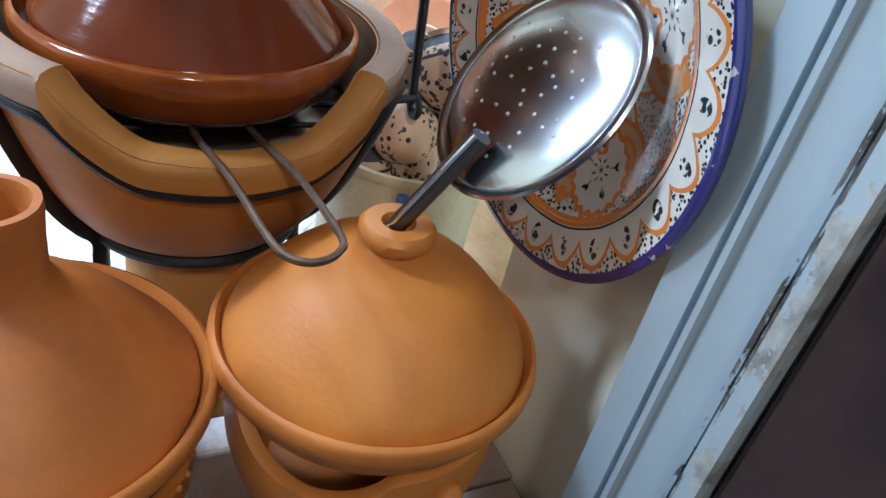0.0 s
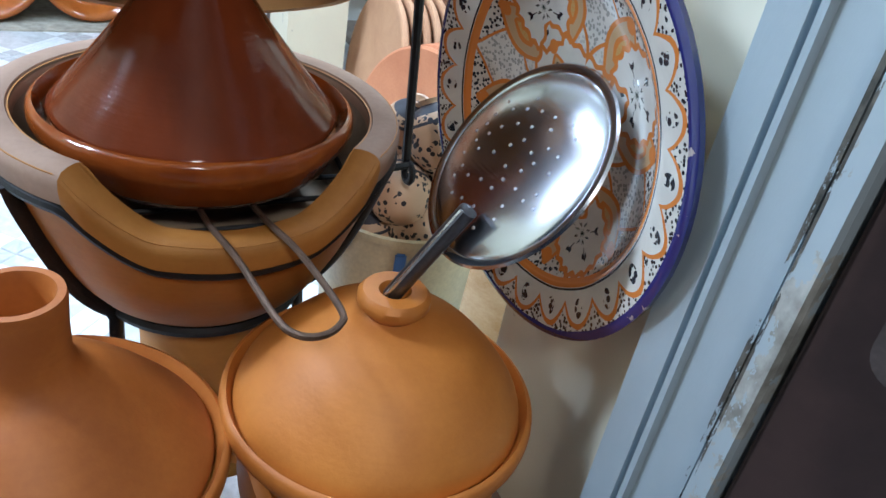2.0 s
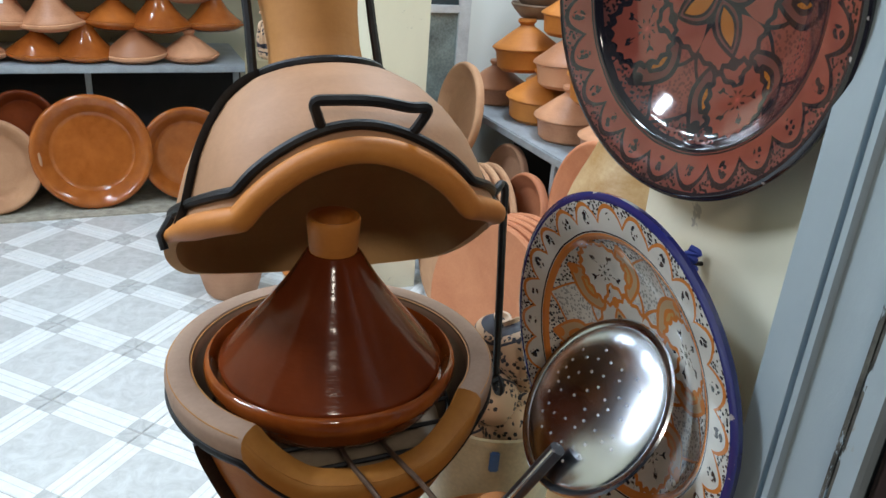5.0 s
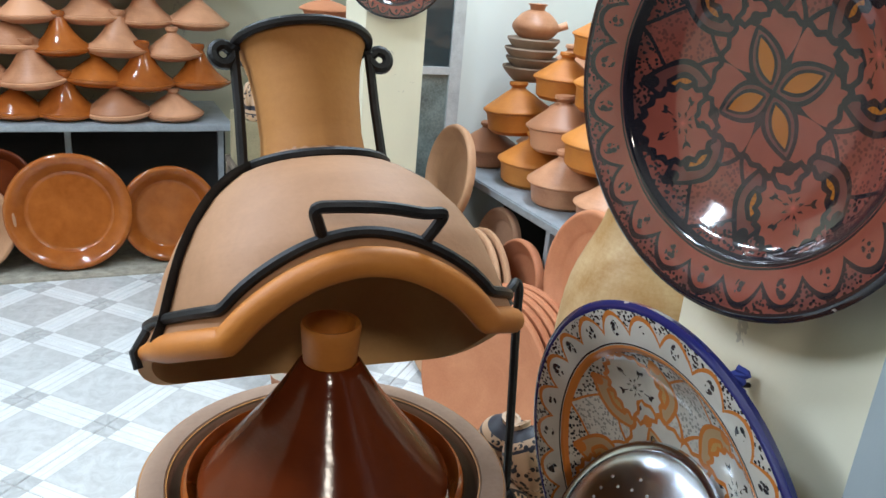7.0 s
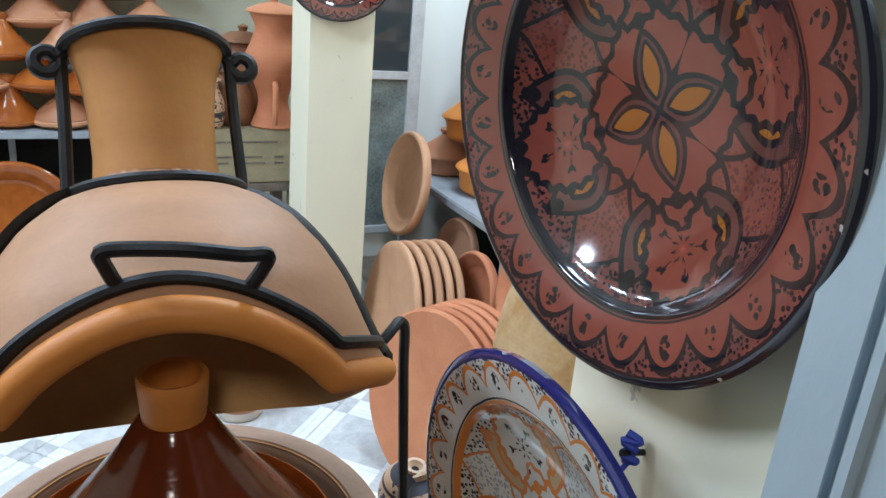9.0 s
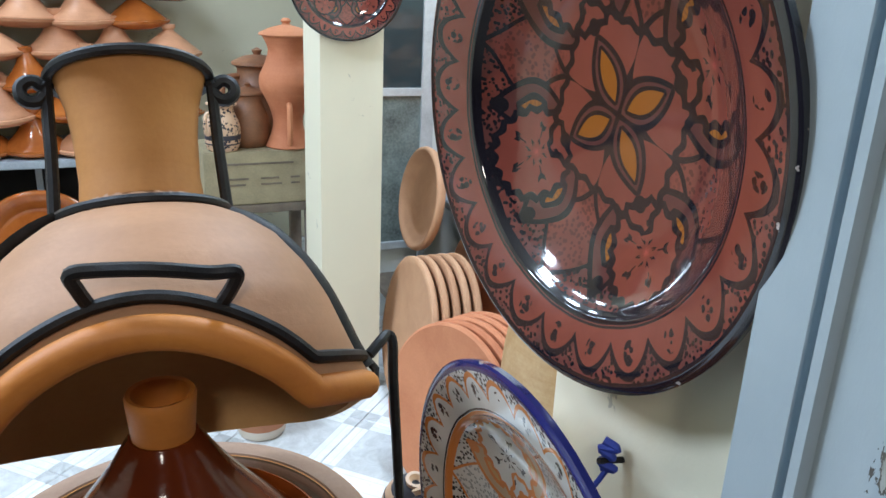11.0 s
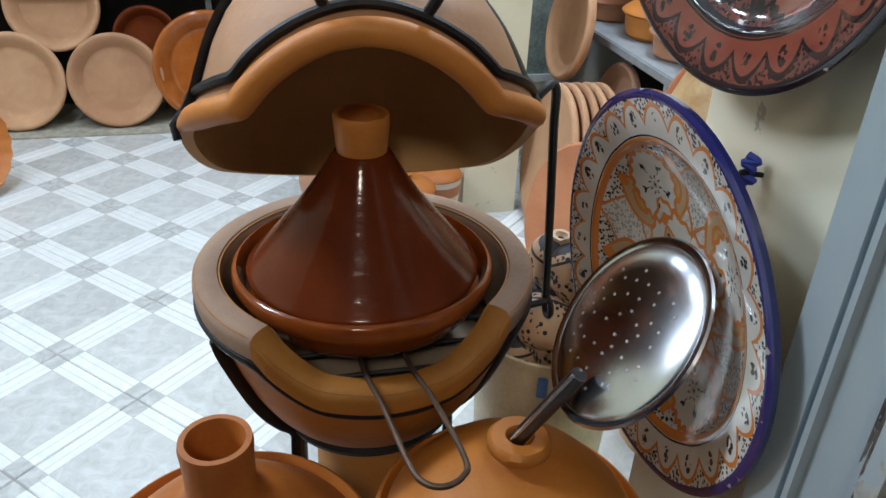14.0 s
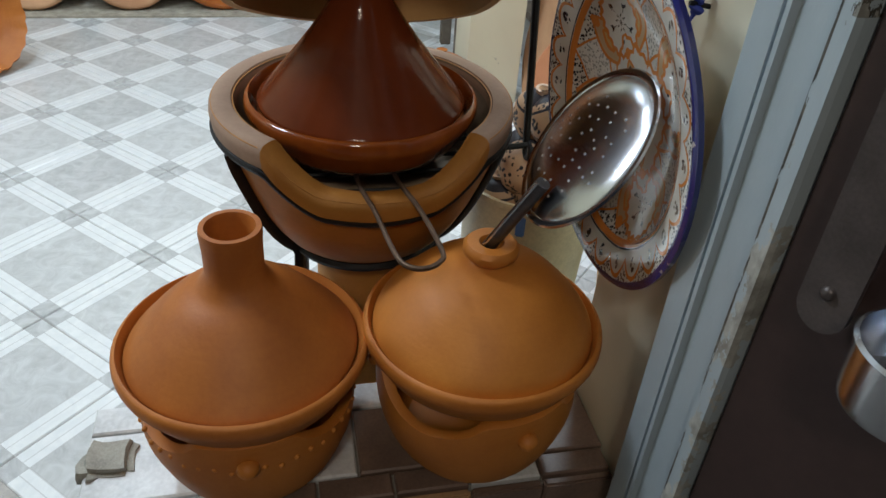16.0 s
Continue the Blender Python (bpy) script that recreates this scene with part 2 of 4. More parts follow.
def painted(name, R, base, line_col, line_w, leaf_col, amber, dot_col, field_dark, flower, rim_col, border_line, turn, rough, edge=0.955):
    """A turned-four-ways leaf and cloud pattern with a scalloped border, painted under glaze."""
    m = Mat(name, rough, 0, 0.6)
    x, y, r, a = polar(m)
    q = r / R + m.noise(22, 2) * 0.016 - 0.008
    a = a + m.noise(16, 2) * 0.07
    wash = m.noise(11, 5, warp=1.5)
    ground = m.ramp(wash, (0.3, tuple(c * 0.8 for c in base)), (0.65, base))
    lines = m.mix(m.noise(50, 3), tuple(c * 0.85 for c in line_col), line_col)
    dots = m.cells(1.0 / (R * 0.021)) < 0.42
    col = m.mix(wash * 0.5, ground, field_dark)
    dotted = m.mix(dots, m.ramp(wash, (0.3, field_dark), (0.7, base)), dot_col)
    col = m.mix((q > 0.30) * (q < 0.735), col, dotted)
    # square field at the centre
    tc = (a + turn).wrap(-math.pi / 4, math.pi / 4)
    cx, cy = q * tc.op("COSINE"), q * tc.op("SINE")
    wav = ((cy * 70).sin()) * 0.008
    col = m.mix((cx + wav) < 0.33, col, ground)
    for n, r0, r1, w, tn in ((4, 0.06, 0.735, 0.27, turn), (4, 0.06, 0.735, 0.27, turn + math.pi / 4)):
        ins, out = petals(m, q, a, n, r0, r1, w, tn, line_w * 0.9)
        col = m.mix(ins * 0.5, col, ground)
        col = m.mix(out, col, lines)
    # pairs of leaves
    for n, r0, r1, w, tn, c in ((8, 0.34, 0.70, 0.105, turn + math.pi / 8, leaf_col), (8, 0.43, 0.59, 0.040, turn + math.pi / 8, amber)):
        ins, out = petals(m, q, a, n, r0, r1, w, tn, line_w)
        col = m.mix(ins, col, c)
        if w < 0.08:
            col = m.mix(ins * near((q * 150).sin(), 0, 0.35) * 0.4, col, line_col)
        col = m.mix(out, col, lines)
    # clouds
    for tn, centre, size in ((turn + math.pi / 4, 0.525, 0.20),):
        t = (a + tn).wrap(-math.pi / 4, math.pi / 4)
        dx, dy = q * t.op("COSINE") - centre, q * t.op("SINE")
        ang = dy.op("ARCTAN2", dx)
        d = (dx * dx + dy * dy).op("SQRT") + (ang * 9).sin().abs() * 0.018
        inside = (d < size) * (q < 0.72)
        col = m.mix(inside, col, ground)
        col = m.mix(inside * (d < 0.024), col, flower)
        col = m.mix(inside * near(d, 0.055, 0.008) * ((ang * 8).sin() > 0.3), col, dot_col)
        col = m.mix(inside * near(d, 0.125, 0.012) * ((ang * 5).sin() > 0.72), col, dot_col)
        col = m.mix(inside * near(d, 0.10, 0.02) * ((ang * 5).sin() > 0.985), col, dot_col)
        col = m.mix(((d - size).abs() < line_w * 1.1) * (q < 0.725), col, lines)
    col = m.mix(((cx + wav - 0.33).abs() < line_w) * (q < 0.46), col, lines)
    # centre flower
    ins, out = petals(m, q, a, 4, 0.0, 0.31, 0.092, turn + math.pi / 4, line_w)
    col = m.mix(ins, col, leaf_col)
    col = m.mix(out, col, lines)
    ins, out = petals(m, q, a, 4, 0.04, 0.27, 0.050, turn + math.pi / 4, line_w * 0.6)
    col = m.mix(ins, col, amber)
    col = m.mix(out, col, dot_col)
    for rr in (0.345, 0.655):
        t = (a + turn + (math.pi / 4 if rr < 0.5 else math.pi / 8)).wrap(-math.pi / (4 if rr < 0.5 else 8), math.pi / (4 if rr < 0.5 else 8)) * q
        col = m.mix(((t * t + (q - rr) * (q - rr)).op("SQRT") < 0.034), col, dot_col if border_line is None else line_col)
    # ring and border
    col = m.mix(near(q, 0.742, 0.020), col, rim_col if border_line is None else line_col)
    col = m.mix(near(q, 0.770, 0.005), col, dot_col)
    border = (q > 0.775) * (q < edge)
    arc, below = scallop(q, a, 24, 0.935, 0.105, line_w * 1.05)
    outside = border * (below > 0.0)
    col = m.mix(border, col, m.mix(outside, ground, dotted))
    col = m.mix(arc * border, col, lines)
    t = a.wrap(-math.pi / 24, math.pi / 24) * q
    d = (t * t * 2.2 + (q - 0.855) * (q - 0.855)).op("SQRT")
    spr = m.cells(1.0 / (R * 0.030)) < 0.52
    col = m.mix(border * (d < 0.044) * spr, col, dot_col)
    chip = (m.noise(70, 4) > 0.64) * (m.noise(9, 2) > 0.55)
    col = m.mix(q > edge, col, m.mix(chip * 0.8, rim_col, (0.45, 0.40, 0.36)))
    m.colour(col)
    m.bump(wash * 0.8 + m.noise(40, 3) * 0.3, 0.14, 0.002)
    return m.mat


def blue_plate_material(R):
    return painted("painted_white_glaze", R, (0.66, 0.63, 0.56), (0.60, 0.20, 0.04), 0.0125, (0.48, 0.32, 0.17), (0.50, 0.30, 0.10), (0.02, 0.025, 0.035), (0.50, 0.47, 0.42), (0.03, 0.05, 0.04), (0.018, 0.022, 0.13), 1, 0.35, 0.14)


def red_plate_material(R, turn=0.30):
    return painted("painted_red_glaze", R, (0.205, 0.052, 0.036), (0.014, 0.012, 0.016), 0.0150, (0.095, 0.033, 0.029), (0.27, 0.090, 0.013), (0.014, 0.012, 0.015), (0.090, 0.036, 0.033), (0.30, 0.06, 0.045), (0.012, 0.011, 0.016), None, turn, 0.10)


def steel():
    m = Mat("brushed_steel", 0.20, 1.0)
    m.colour(m.ramp(m.noise(14, 5), (0.3, (0.46, 0.49, 0.54)), (0.7, (0.66, 0.69, 0.74))))
    m.bump(m.noise(30, 5, stretch=(1, 12, 1)), 0.1, 0.001)
    return m.mat


STEEL = steel()
STEEL_DARK = plain("worn_dark_steel", (0.13, 0.13, 0.14), 0.35, 0.9, 0.3, 40, 0.2)
m = Mat("window_glass", 0.05)
m.colour((0.03, 0.045, 0.05))
GLASS = m.mat


def speckled():
    m = Mat("speckled_pottery", 0.5)
    x, y, z = m.xyz()
    base = m.ramp(m.noise(8, 4), (0.3, (0.52, 0.33, 0.20)), (0.7, (0.66, 0.46, 0.32)))
    col = m.mix((m.cells(95) < 0.42) * (m.noise(24, 2) > 0.46), base, (0.02, 0.02, 0.03))
    col = m.mix(near(z, 0.046, 0.008).max(near(z, 0.024, 0.0025)), col, (0.03, 0.03, 0.045))
    m.colour(col)
    return m.mat


SPECKLED = speckled()


def banded(name, base, band, pitch):
    m = Mat(name, 0.7)
    x, y, z = m.xyz()
    f = (z / pitch * math.tau).sin() > 0.1
    m.colour(m.mix(f, base, band))
    m.bump(m.noise(60, 4), 0.2, 0.002)
    return m.mat


STRIPED = banded("striped_clay", (0.42, 0.17, 0.08), (0.66, 0.58, 0.48), 0.07)


# ---------- shapes ----------
def part(name, bm, material, parent=None, label="", m=None, smooth=True):
    """One mesh object from a bmesh, under a thing or a part."""
    bmesh.ops.recalc_face_normals(bm, faces=bm.faces)
    me = bpy.data.meshes.new(name)
    bm.to_mesh(me)
    bm.free()
    for p in me.polygons:
        p.use_smooth = smooth
    if smooth:
        me.set_sharp_from_angle(angle=radians(42))
    me.materials.append(material)
    ob = new(name, me)
    if parent:
        ob.parent = parent
    if m is not None:
        ob.matrix_basis = m
    if label:
        ob["label"] = label
    return ob


def thing(name, m, label, category, group="", kind=""):
    ob = new(name)
    ob.empty_display_size = 0.05
    ob.matrix_basis = m
    return tagged(ob, label, category, group, kind)


def lathe(profile, segs=48, wobble=0.0, seed=0, closed=False, shape=None):
    """A form turned round z from (radius, height) pairs. shape(angle, r, z) may move a point."""
    bm = bmesh.new()
    rings = []
    for r, z in profile:
        if r < 1e-6:
            rings.append([bm.verts.new((0, 0, z))])
            continue
        ring = []
        for i in range(segs):
            a = math.tau * i / segs
            k = 1 + wobble * (noise.noise((math.cos(a) * 1.3 + seed, math.sin(a) * 1.3, z * 6)))
            rr, zz = r * k, z
            if shape:
                rr, zz = shape(a, rr, zz)
            ring.append(bm.verts.new((rr * math.cos(a), rr * math.sin(a), zz)))
        rings.append(ring)
    pairs = list(zip(rings, rings[1:])) + ([(rings[-1], rings[0])] if closed else [])
    for lo, hi in pairs:
        for i in range(segs):
            j = (i + 1) % segs
            if len(lo) == 1 and len(hi) == 1:
                continue
            if len(lo) == 1:
                bm.faces.new((lo[0], hi[i], hi[j]))
            elif len(hi) == 1:
                bm.faces.new((lo[i], lo[j], hi[0]))
            else:
                bm.faces.new((lo[i], lo[j], hi[j], hi[i]))
    return bm


def soft(points, n=4):
    """A smooth run through (radius, height) pairs."""
    out = []
    p = [Vector(v) for v in points]
    for i in range(len(p) - 1):
        a, b, c, d = p[max(i - 1, 0)], p[i], p[i + 1], p[min(i + 2, len(p) - 1)]
        for k in range(n):
            t = k / n
            v = 0.5 * ((2 * b) + (c - a) * t + (2 * a - 5 * b + 4 * c - d) * t * t + (3 * b - a - 3 * c + d) * t ** 3)
            out.append((max(v[0], 0.0), v[1]))
    out.append(tuple(p[-1]))
    return out


def soft3(points, n=6, loop=False):
    p = [Vector(v) for v in points]
    out, N = [], len(p)
    for i in range(N if loop else N - 1):
        g = (lambda k: p[k % N]) if loop else (lambda k: p[min(max(k, 0), N - 1)])
        a, b, c, d = g(i - 1), g(i), g(i + 1), g(i + 2)
        for k in range(n):
            t = k / n
            out.append(0.5 * ((2 * b) + (c - a) * t + (2 * a - 5 * b + 4 * c - d) * t * t + (3 * b - a - 3 * c + d) * t ** 3))
    if not loop:
        out.append(p[-1])
    return out


def tube(points, r, sides=8, loop=False, flat=1.0, taper=None):
    """A round (or flattened) bar along points."""
    p = [Vector(v) for v in points]
    bm = bmesh.new()
    rings = []
    n = len(p)
    up = None
    for i in range(n):
        a, b = (p[i - 1], p[(i + 1) % n]) if loop else (p[max(i - 1, 0)], p[min(i + 1, n - 1)])
        d = (b - a).normalized()
        if up is None:
            up = d.orthogonal().normalized()
        up = (up - d * up.dot(d)).normalized()
        side = d.cross(up)
        rr = r * (taper(i / (n - 1)) if taper else 1)
        rings.append([bm.verts.new(p[i] + up * (math.cos(t) * rr) + side * (math.sin(t) * rr * flat))
                      for t in (math.tau * k / sides for k in range(sides))])
    for i in range(n if loop else n - 1):
        lo, hi = rings[i], rings[(i + 1) % n]
        for k in range(sides):
            bm.faces.new((lo[k], lo[(k + 1) % sides], hi[(k + 1) % sides], hi[k]))
    if not loop:
        bm.faces.new(rings[0])
        bm.faces.new(rings[-1])
    return bm


def box(x0, y0, z0, x1, y1, z1, bevel=0.003):
    bm = bmesh.new()
    bmesh.ops.create_cube(bm, size=1, matrix=Matrix.LocRotScale(((x0 + x1) / 2, (y0 + y1) / 2, (z0 + z1) / 2), None, (abs(x1 - x0), abs(y1 - y0), abs(z1 - z0))))
    if bevel:
        bmesh.ops.bevel(bm, geom=bm.edges[:], offset=bevel, segments=2, affect="EDGES")
    return bm


def slab(name, x0, y0, z0, x1, y1, z1, mat, label="", category="wall", bevel=0.0, parent=None):
    ob = part(name, box(x0, y0, z0, x1, y1, z1, bevel), mat, parent, smooth=False)
    if parent is None:
        tagged(ob, label, category, "", "structure")
    elif label:
        ob["label"] = label
    return ob


def turn_to(origin, normal, spin=0.0):
    """A pose whose z looks along normal; spin turns it about that."""
    n = Vector(normal).normalized()
    side = Vector((0, 0, 1)).cross(n)
    side = side.normalized() if side.length > 1e-4 else Vector((1, 0, 0))
    up = n.cross(side)
    rot = Matrix((side, up, n)).transposed().to_4x4()
    return Matrix.Translation(origin) @ rot @ Matrix.Rotation(radians(spin), 4, "Z")


# ---------- the room ----------
STEP_Z = 0.343
ground = slab("ground", -6, -6, -0.06, 6, 0.36, -0.02, GROUND, "grey concrete pavement before the shop", "ground")
floor = slab("floor", -2.4, 0.36, -0.06, 2.3, 4.2, -0.004, GROUT, "pale grey marbled tiled shop floor", "floor")
slab("wall_back", -2.5, 3.95, 0, 2.4, 4.10, 2.75, CREAM, "cream painted back wall of the shop")
slab("wall_left", -2.5, 0.55, 0, -2.35, 3.95, 2.75, CREAM, "cream painted side wall of the shop")
slab("wall_right", 2.25, 0.55, 0, 2.4, 3.95, 2.75, CREAM, "cream painted side wall behind stacked pots")
slab("ceiling", -2.5, -1.6, 2.75, 2.4, 4.1, 2.85, CEILING, "plain off-white ceiling", "ceiling")
slab("wall_front_1", 0.43, 0.317, 0, 2.4, 0.548, 2.75, CREAM_PIER, "stained cream plastered doorway pier")
slab("wall_front_2", -2.5, 0.365, 0, -1.75, 0.548, 2.75, CREAM, "cream plastered pier beside the doorway")
slab("pillar", 0.66, 2.24, 0, 0.85, 2.44, 2.75, PILLAR_PAINT, "cream painted square pillar with chipped plaster", "pillar")

# threshold
step = thing("threshold_step", pose(0, 0, 0), "raised tiled threshold with worn ochre front edge", "step", "", "structure")
part("body", box(-0.262, 0.380, 0, 0.428, 0.585, STEP_Z - 0.012, 0.004), CEMENT, step, smooth=False)

# door frame: a folded steel jamb, grooved, beside a dark sheet-metal leaf
jamb = thing("door_frame", pose(0.384, 0.314, 0), "chipped grey-blue painted steel door frame", "door frame", "", "structure")
jamb.rotation_euler[2] = math.atan2(-0.107, 0.011)
jamb.scale[0] = 0.566


def extrude(profile, z0, z1):
    """An upright bar of that plan."""
    bm = bmesh.new()
    lo = [bm.verts.new((x, y, z0)) for x, y in profile]
    hi = [bm.verts.new((x, y, z1)) for x, y in profile]
    n = len(profile)
    for i in range(n):
        bm.faces.new((lo[i], lo[(i + 1) % n], hi[(i + 1) % n], hi[i]))
    bm.faces.new(lo)
    bm.faces.new(hi)
    return bm


part("post", extrude([(0.002, 0), (0.052, 0), (0.055, 0.006), (0.062, 0.006), (0.065, -0.003), (0.074, -0.003), (0.077, 0.004), (0.146, 0.004), (0.148, 0.012), (0.155, 0.012), (0.157, 0.10), (0.002, 0.10)], 0, 2.6), FRAME_PAINT, jamb, smooth=False)
part("stop_strip", extrude([(0.157, -0.006), (0.186, -0.006), (0.189, 0), (0.189, 0.10), (0.157, 0.10)], 0, 2.6), FRAME_PAINT, jamb, "paler chipped grey strip", smooth=False)
leaf = thing("door_leaf", pose(0.401, 0.203, 0, 0, 0, math.degrees(math.atan2(-1, 0.45))), "dark brown sheet-metal door leaf folded back", "door", "", "structure")
part("sheet", box(0, 0, 0.05, 0.95, 0.03, 1.04, 0.003), BROWN_PANEL, leaf, smooth=False)
part("upper_sheet", box(0, 0.002, 1.044, 0.95, 0.03, 2.5, 0.003), FRAME_PAINT, leaf, "grey-blue painted upper sheet", smooth=False)
bm = bmesh.new()
outline = [(0.053 + 0.020 * math.cos(t), 0.829 + 0.022 * math.sin(t)) for t in (math.pi + math.pi * k / 12 for k in range(13))] + [(0.073, 1.30), (0.033, 1.30)]
front = [bm.verts.new((u, -0.030, v)) for u, v in outline]
back = [bm.verts.new((u, -0.024, v)) for u, v in outline]
bm.faces.new(front)
bm.faces.new(back)
for k in range(len(outline)):
    n = (k + 1) % len(outline)
    bm.faces.new((front[k], front[n], back[n], back[k]))
hasp = part("hasp", bm, HASP_PAINT, leaf, "dark grey-brown hanging iron strap", smooth=False)
for v in (0.842, 0.975):
    part("rivet", lathe(soft([(0.0058, -0.003), (0.0055, 0.002), (0.003, 0.0045), (0, 0.005)], 2), 14), HASP_PAINT, hasp, "worn iron rivet", m=pose(0.053, -0.030, v, 90))
    part("spacer", box(0.040, -0.0235, v - 0.01, 0.066, -0.0005, v + 0.01, 0.001), IRON, hasp, smooth=False)


# ---------- tagines and braziers ----------
FRONT0 = -math.pi / 2


def brazier(m, label, bumps=False):
    t = thing("brazier", m, label, "brazier", "clay braziers on the step")

    def notch(a, r, z):
        w = max(0.0, math.cos(3 * (a - FRONT0 - math.pi / 3)) + 0.25) / 1.25
        return r, z - 0.034 * w ** 0.6 * max(0.0, (z - 0.079) / 0.083)
    prof = soft([(0.066, 0.0), (0.088, 0.012), (0.114, 0.055), (0.131, 0.115), (0.137, 0.175), (0.136, 0.225)], 4)
    inner = [(0.130, 0.229), (0.123, 0.228), (0.122, 0.18), (0.112, 0.11), (0.09, 0.05), (0.0, 0.04)]
    prof, inner = [(r, z * 0.72) for r, z in prof], [(r, z * 0.72) for r, z in inner]
    body = part("bowl", lathe([(0, 0.0)] + prof + inner, 84, 0.02, 3, shape=notch), OCHRE, t)
    if bumps:
        bm = bmesh.new()
        for i in range(44):
            a = math.tau * i / 44
            bmesh.ops.create_icosphere(bm, subdivisions=1, radius=0.0042, matrix=pose(0.136 * math.cos(a), 0.136 * math.sin(a), 0.126 + 0.003 * math.sin(i * 2.1)))
        part("beaded_edge", bm, OCHRE, body, "pinched bead edge")
    for i in range(3):
        a = FRONT0 + math.tau * i / 3
        part("lug", lathe(soft([(0, -0.009), (0.012, -0.006), (0.013, 0.003), (0.006, 0.009), (0, 0.010)], 2), 12), OCHRE, body,
             m=pose(0.137 * math.cos(a), 0.139 * math.sin(a), 0.134))
    return t


def tagine(m, lid_profile, label, mat, lid_mat=None, rim=0.146, group="", dish_mat=None):
    t = thing("tagine", m, label, "tagine", group)
    R = rim
    dish = soft([(0.66 * R, -0.046), (0.84 * R, -0.038), (0.95 * R, -0.014), (R, 0.0), (0.995 * R, 0.012), (0.96 * R, 0.016)], 3)
    part("dish", lathe([(0, -0.046)] + dish + [(0.93 * R, 0.008), (0.90 * R, -0.012), (0, -0.02)], 64, 0.006, 2), dish_mat or mat, t)
    part("lid", lathe(lid_profile, 64, 0.006, 5), lid_mat or mat, t)
    return t


def neck(r, z0, z1, flare=1.0):
    """The hollow chimney of a lid: outside up, over the lip and down inside."""
    return [(r, z0), (r * 1.0, (z0 + z1) / 2), (r * flare, z1 - 0.006), (r * flare * 0.97, z1), (r * flare * 0.80, z1), (r * 0.74, z1 - 0.008), (r * 0.70, z0 - 0.006), (0, z0 - 0.008)]


TOP = STEP_Z
SLIM = Matrix.Diagonal((0.94, 0.94, 1, 1))
brazier(pose(-0.043, 0.473, TOP) @ SLIM, "ochre clay brazier with beaded edge and vents", True)
brazier(pose(0.243, 0.462, TOP, 0, 0, 14) @ SLIM, "ochre clay brazier with cut vents, on the tiled step")
tagine(pose(-0.043, 0.473, TOP + 0.198),
       soft([(0.131, -0.004), (0.133, 0.006), (0.121, 0.022), (0.094, 0.052), (0.066, 0.078), (0.045, 0.092), (0.036, 0.104)], 4) + neck(0.0325, 0.112, 0.168, 1.04),
       "matt terracotta tagine with hollow chimney lid", TERRACOTTA, group="matt tagines on the step")
tagine(pose(0.243, 0.462, TOP + 0.207),
       soft([(0.133, -0.004), (0.135, 0.006), (0.128, 0.024), (0.106, 0.052), (0.078, 0.078), (0.048, 0.093), (0.026, 0.100)], 4)
       + [(0.023, 0.102), (0.027, 0.106), (0.0325, 0.113), (0.0325, 0.120), (0.028, 0.125), (0.0145, 0.125), (0.0125, 0.119), (0.012, 0.104), (0, 0.102)],
       "matt ochre tagine with domed lid and round knob", OCHRE, group="matt tagines on the step")

# ---------- the iron stand with its clay fire bowl and hood ----------
AX, AY = 0.124, 0.70
FRONT = -math.pi / 2


def off_front(a):
    return (a - FRONT + math.pi) % math.tau - math.pi


def ease(v):
    v = min(max(v, 0.0), 1.0)
    return v * v * (3 - 2 * v)


def bowl_top(a):
    f = abs(math.degrees(off_front(a)))
    return 0.752 - 0.052 * (1 - min(max((f - 21) / 22, 0.0), 1.0) ** 1.6) - 0.004 * (1 - ease(f / 30))


bowl = thing("fire_bowl", pose(AX, AY, 0), "large ochre clay fire bowl with notched front", "fire bowl")
BOWL_Z = 0.540
BO = [(0.066, 0.540), (0.094, 0.546), (0.116, 0.564), (0.135, 0.590), (0.151, 0.62), (0.167, 0.66), (0.181, 0.70), (0.191, 0.735), (0.193, 0.755)]


def prof_r(prof, z):
    for (r0, z0), (r1, z1) in zip(prof, prof[1:]):
        if z0 <= z <= z1:
            return r0 + (r1 - r0) * (z - z0) / (z1 - z0)
    return prof[0][0] if z < prof[0][1] else prof[-1][0]


def bowl_shape(inner):
    def f(a, r, z):
        k = (z - BOWL_Z) / (0.755 - BOWL_Z)
        z2 = BOWL_Z + k * (bowl_top(a) - BOWL_Z)
        return prof_r(BO, z2) - (0.028 if inner else 0.0), z2
    return f


def cut_shell(name, zs, outer, inner, mat, inner_mat, parent, segs=120, label=""):
    """A turned shell whose one edge follows a curve; outer and inner give radius and height."""
    bm = bmesh.new()
    rings = []
    for k, (fn, z) in enumerate([(outer, z) for z in zs] + [(inner, z) for z in reversed(zs)]):
        ring = []
        for i in range(segs):
            a = math.tau * i / segs
            r, z2 = fn(a, 0, z)
            ring.append(bm.verts.new((r * math.cos(a), r * math.sin(a), z2)))
        rings.append(ring)
    for k in range(len(rings)):
        lo, hi = rings[k], rings[(k + 1) % len(rings)]
        for i in range(segs):
            j = (i + 1) % segs
            f = bm.faces.new((lo[i], lo[j], hi[j], hi[i]))
            f.material_index = 1 if k >= len(zs) else 0
    ob = part(name, bm, mat, parent, label)
    ob.data.materials.append(inner_mat)
    return ob


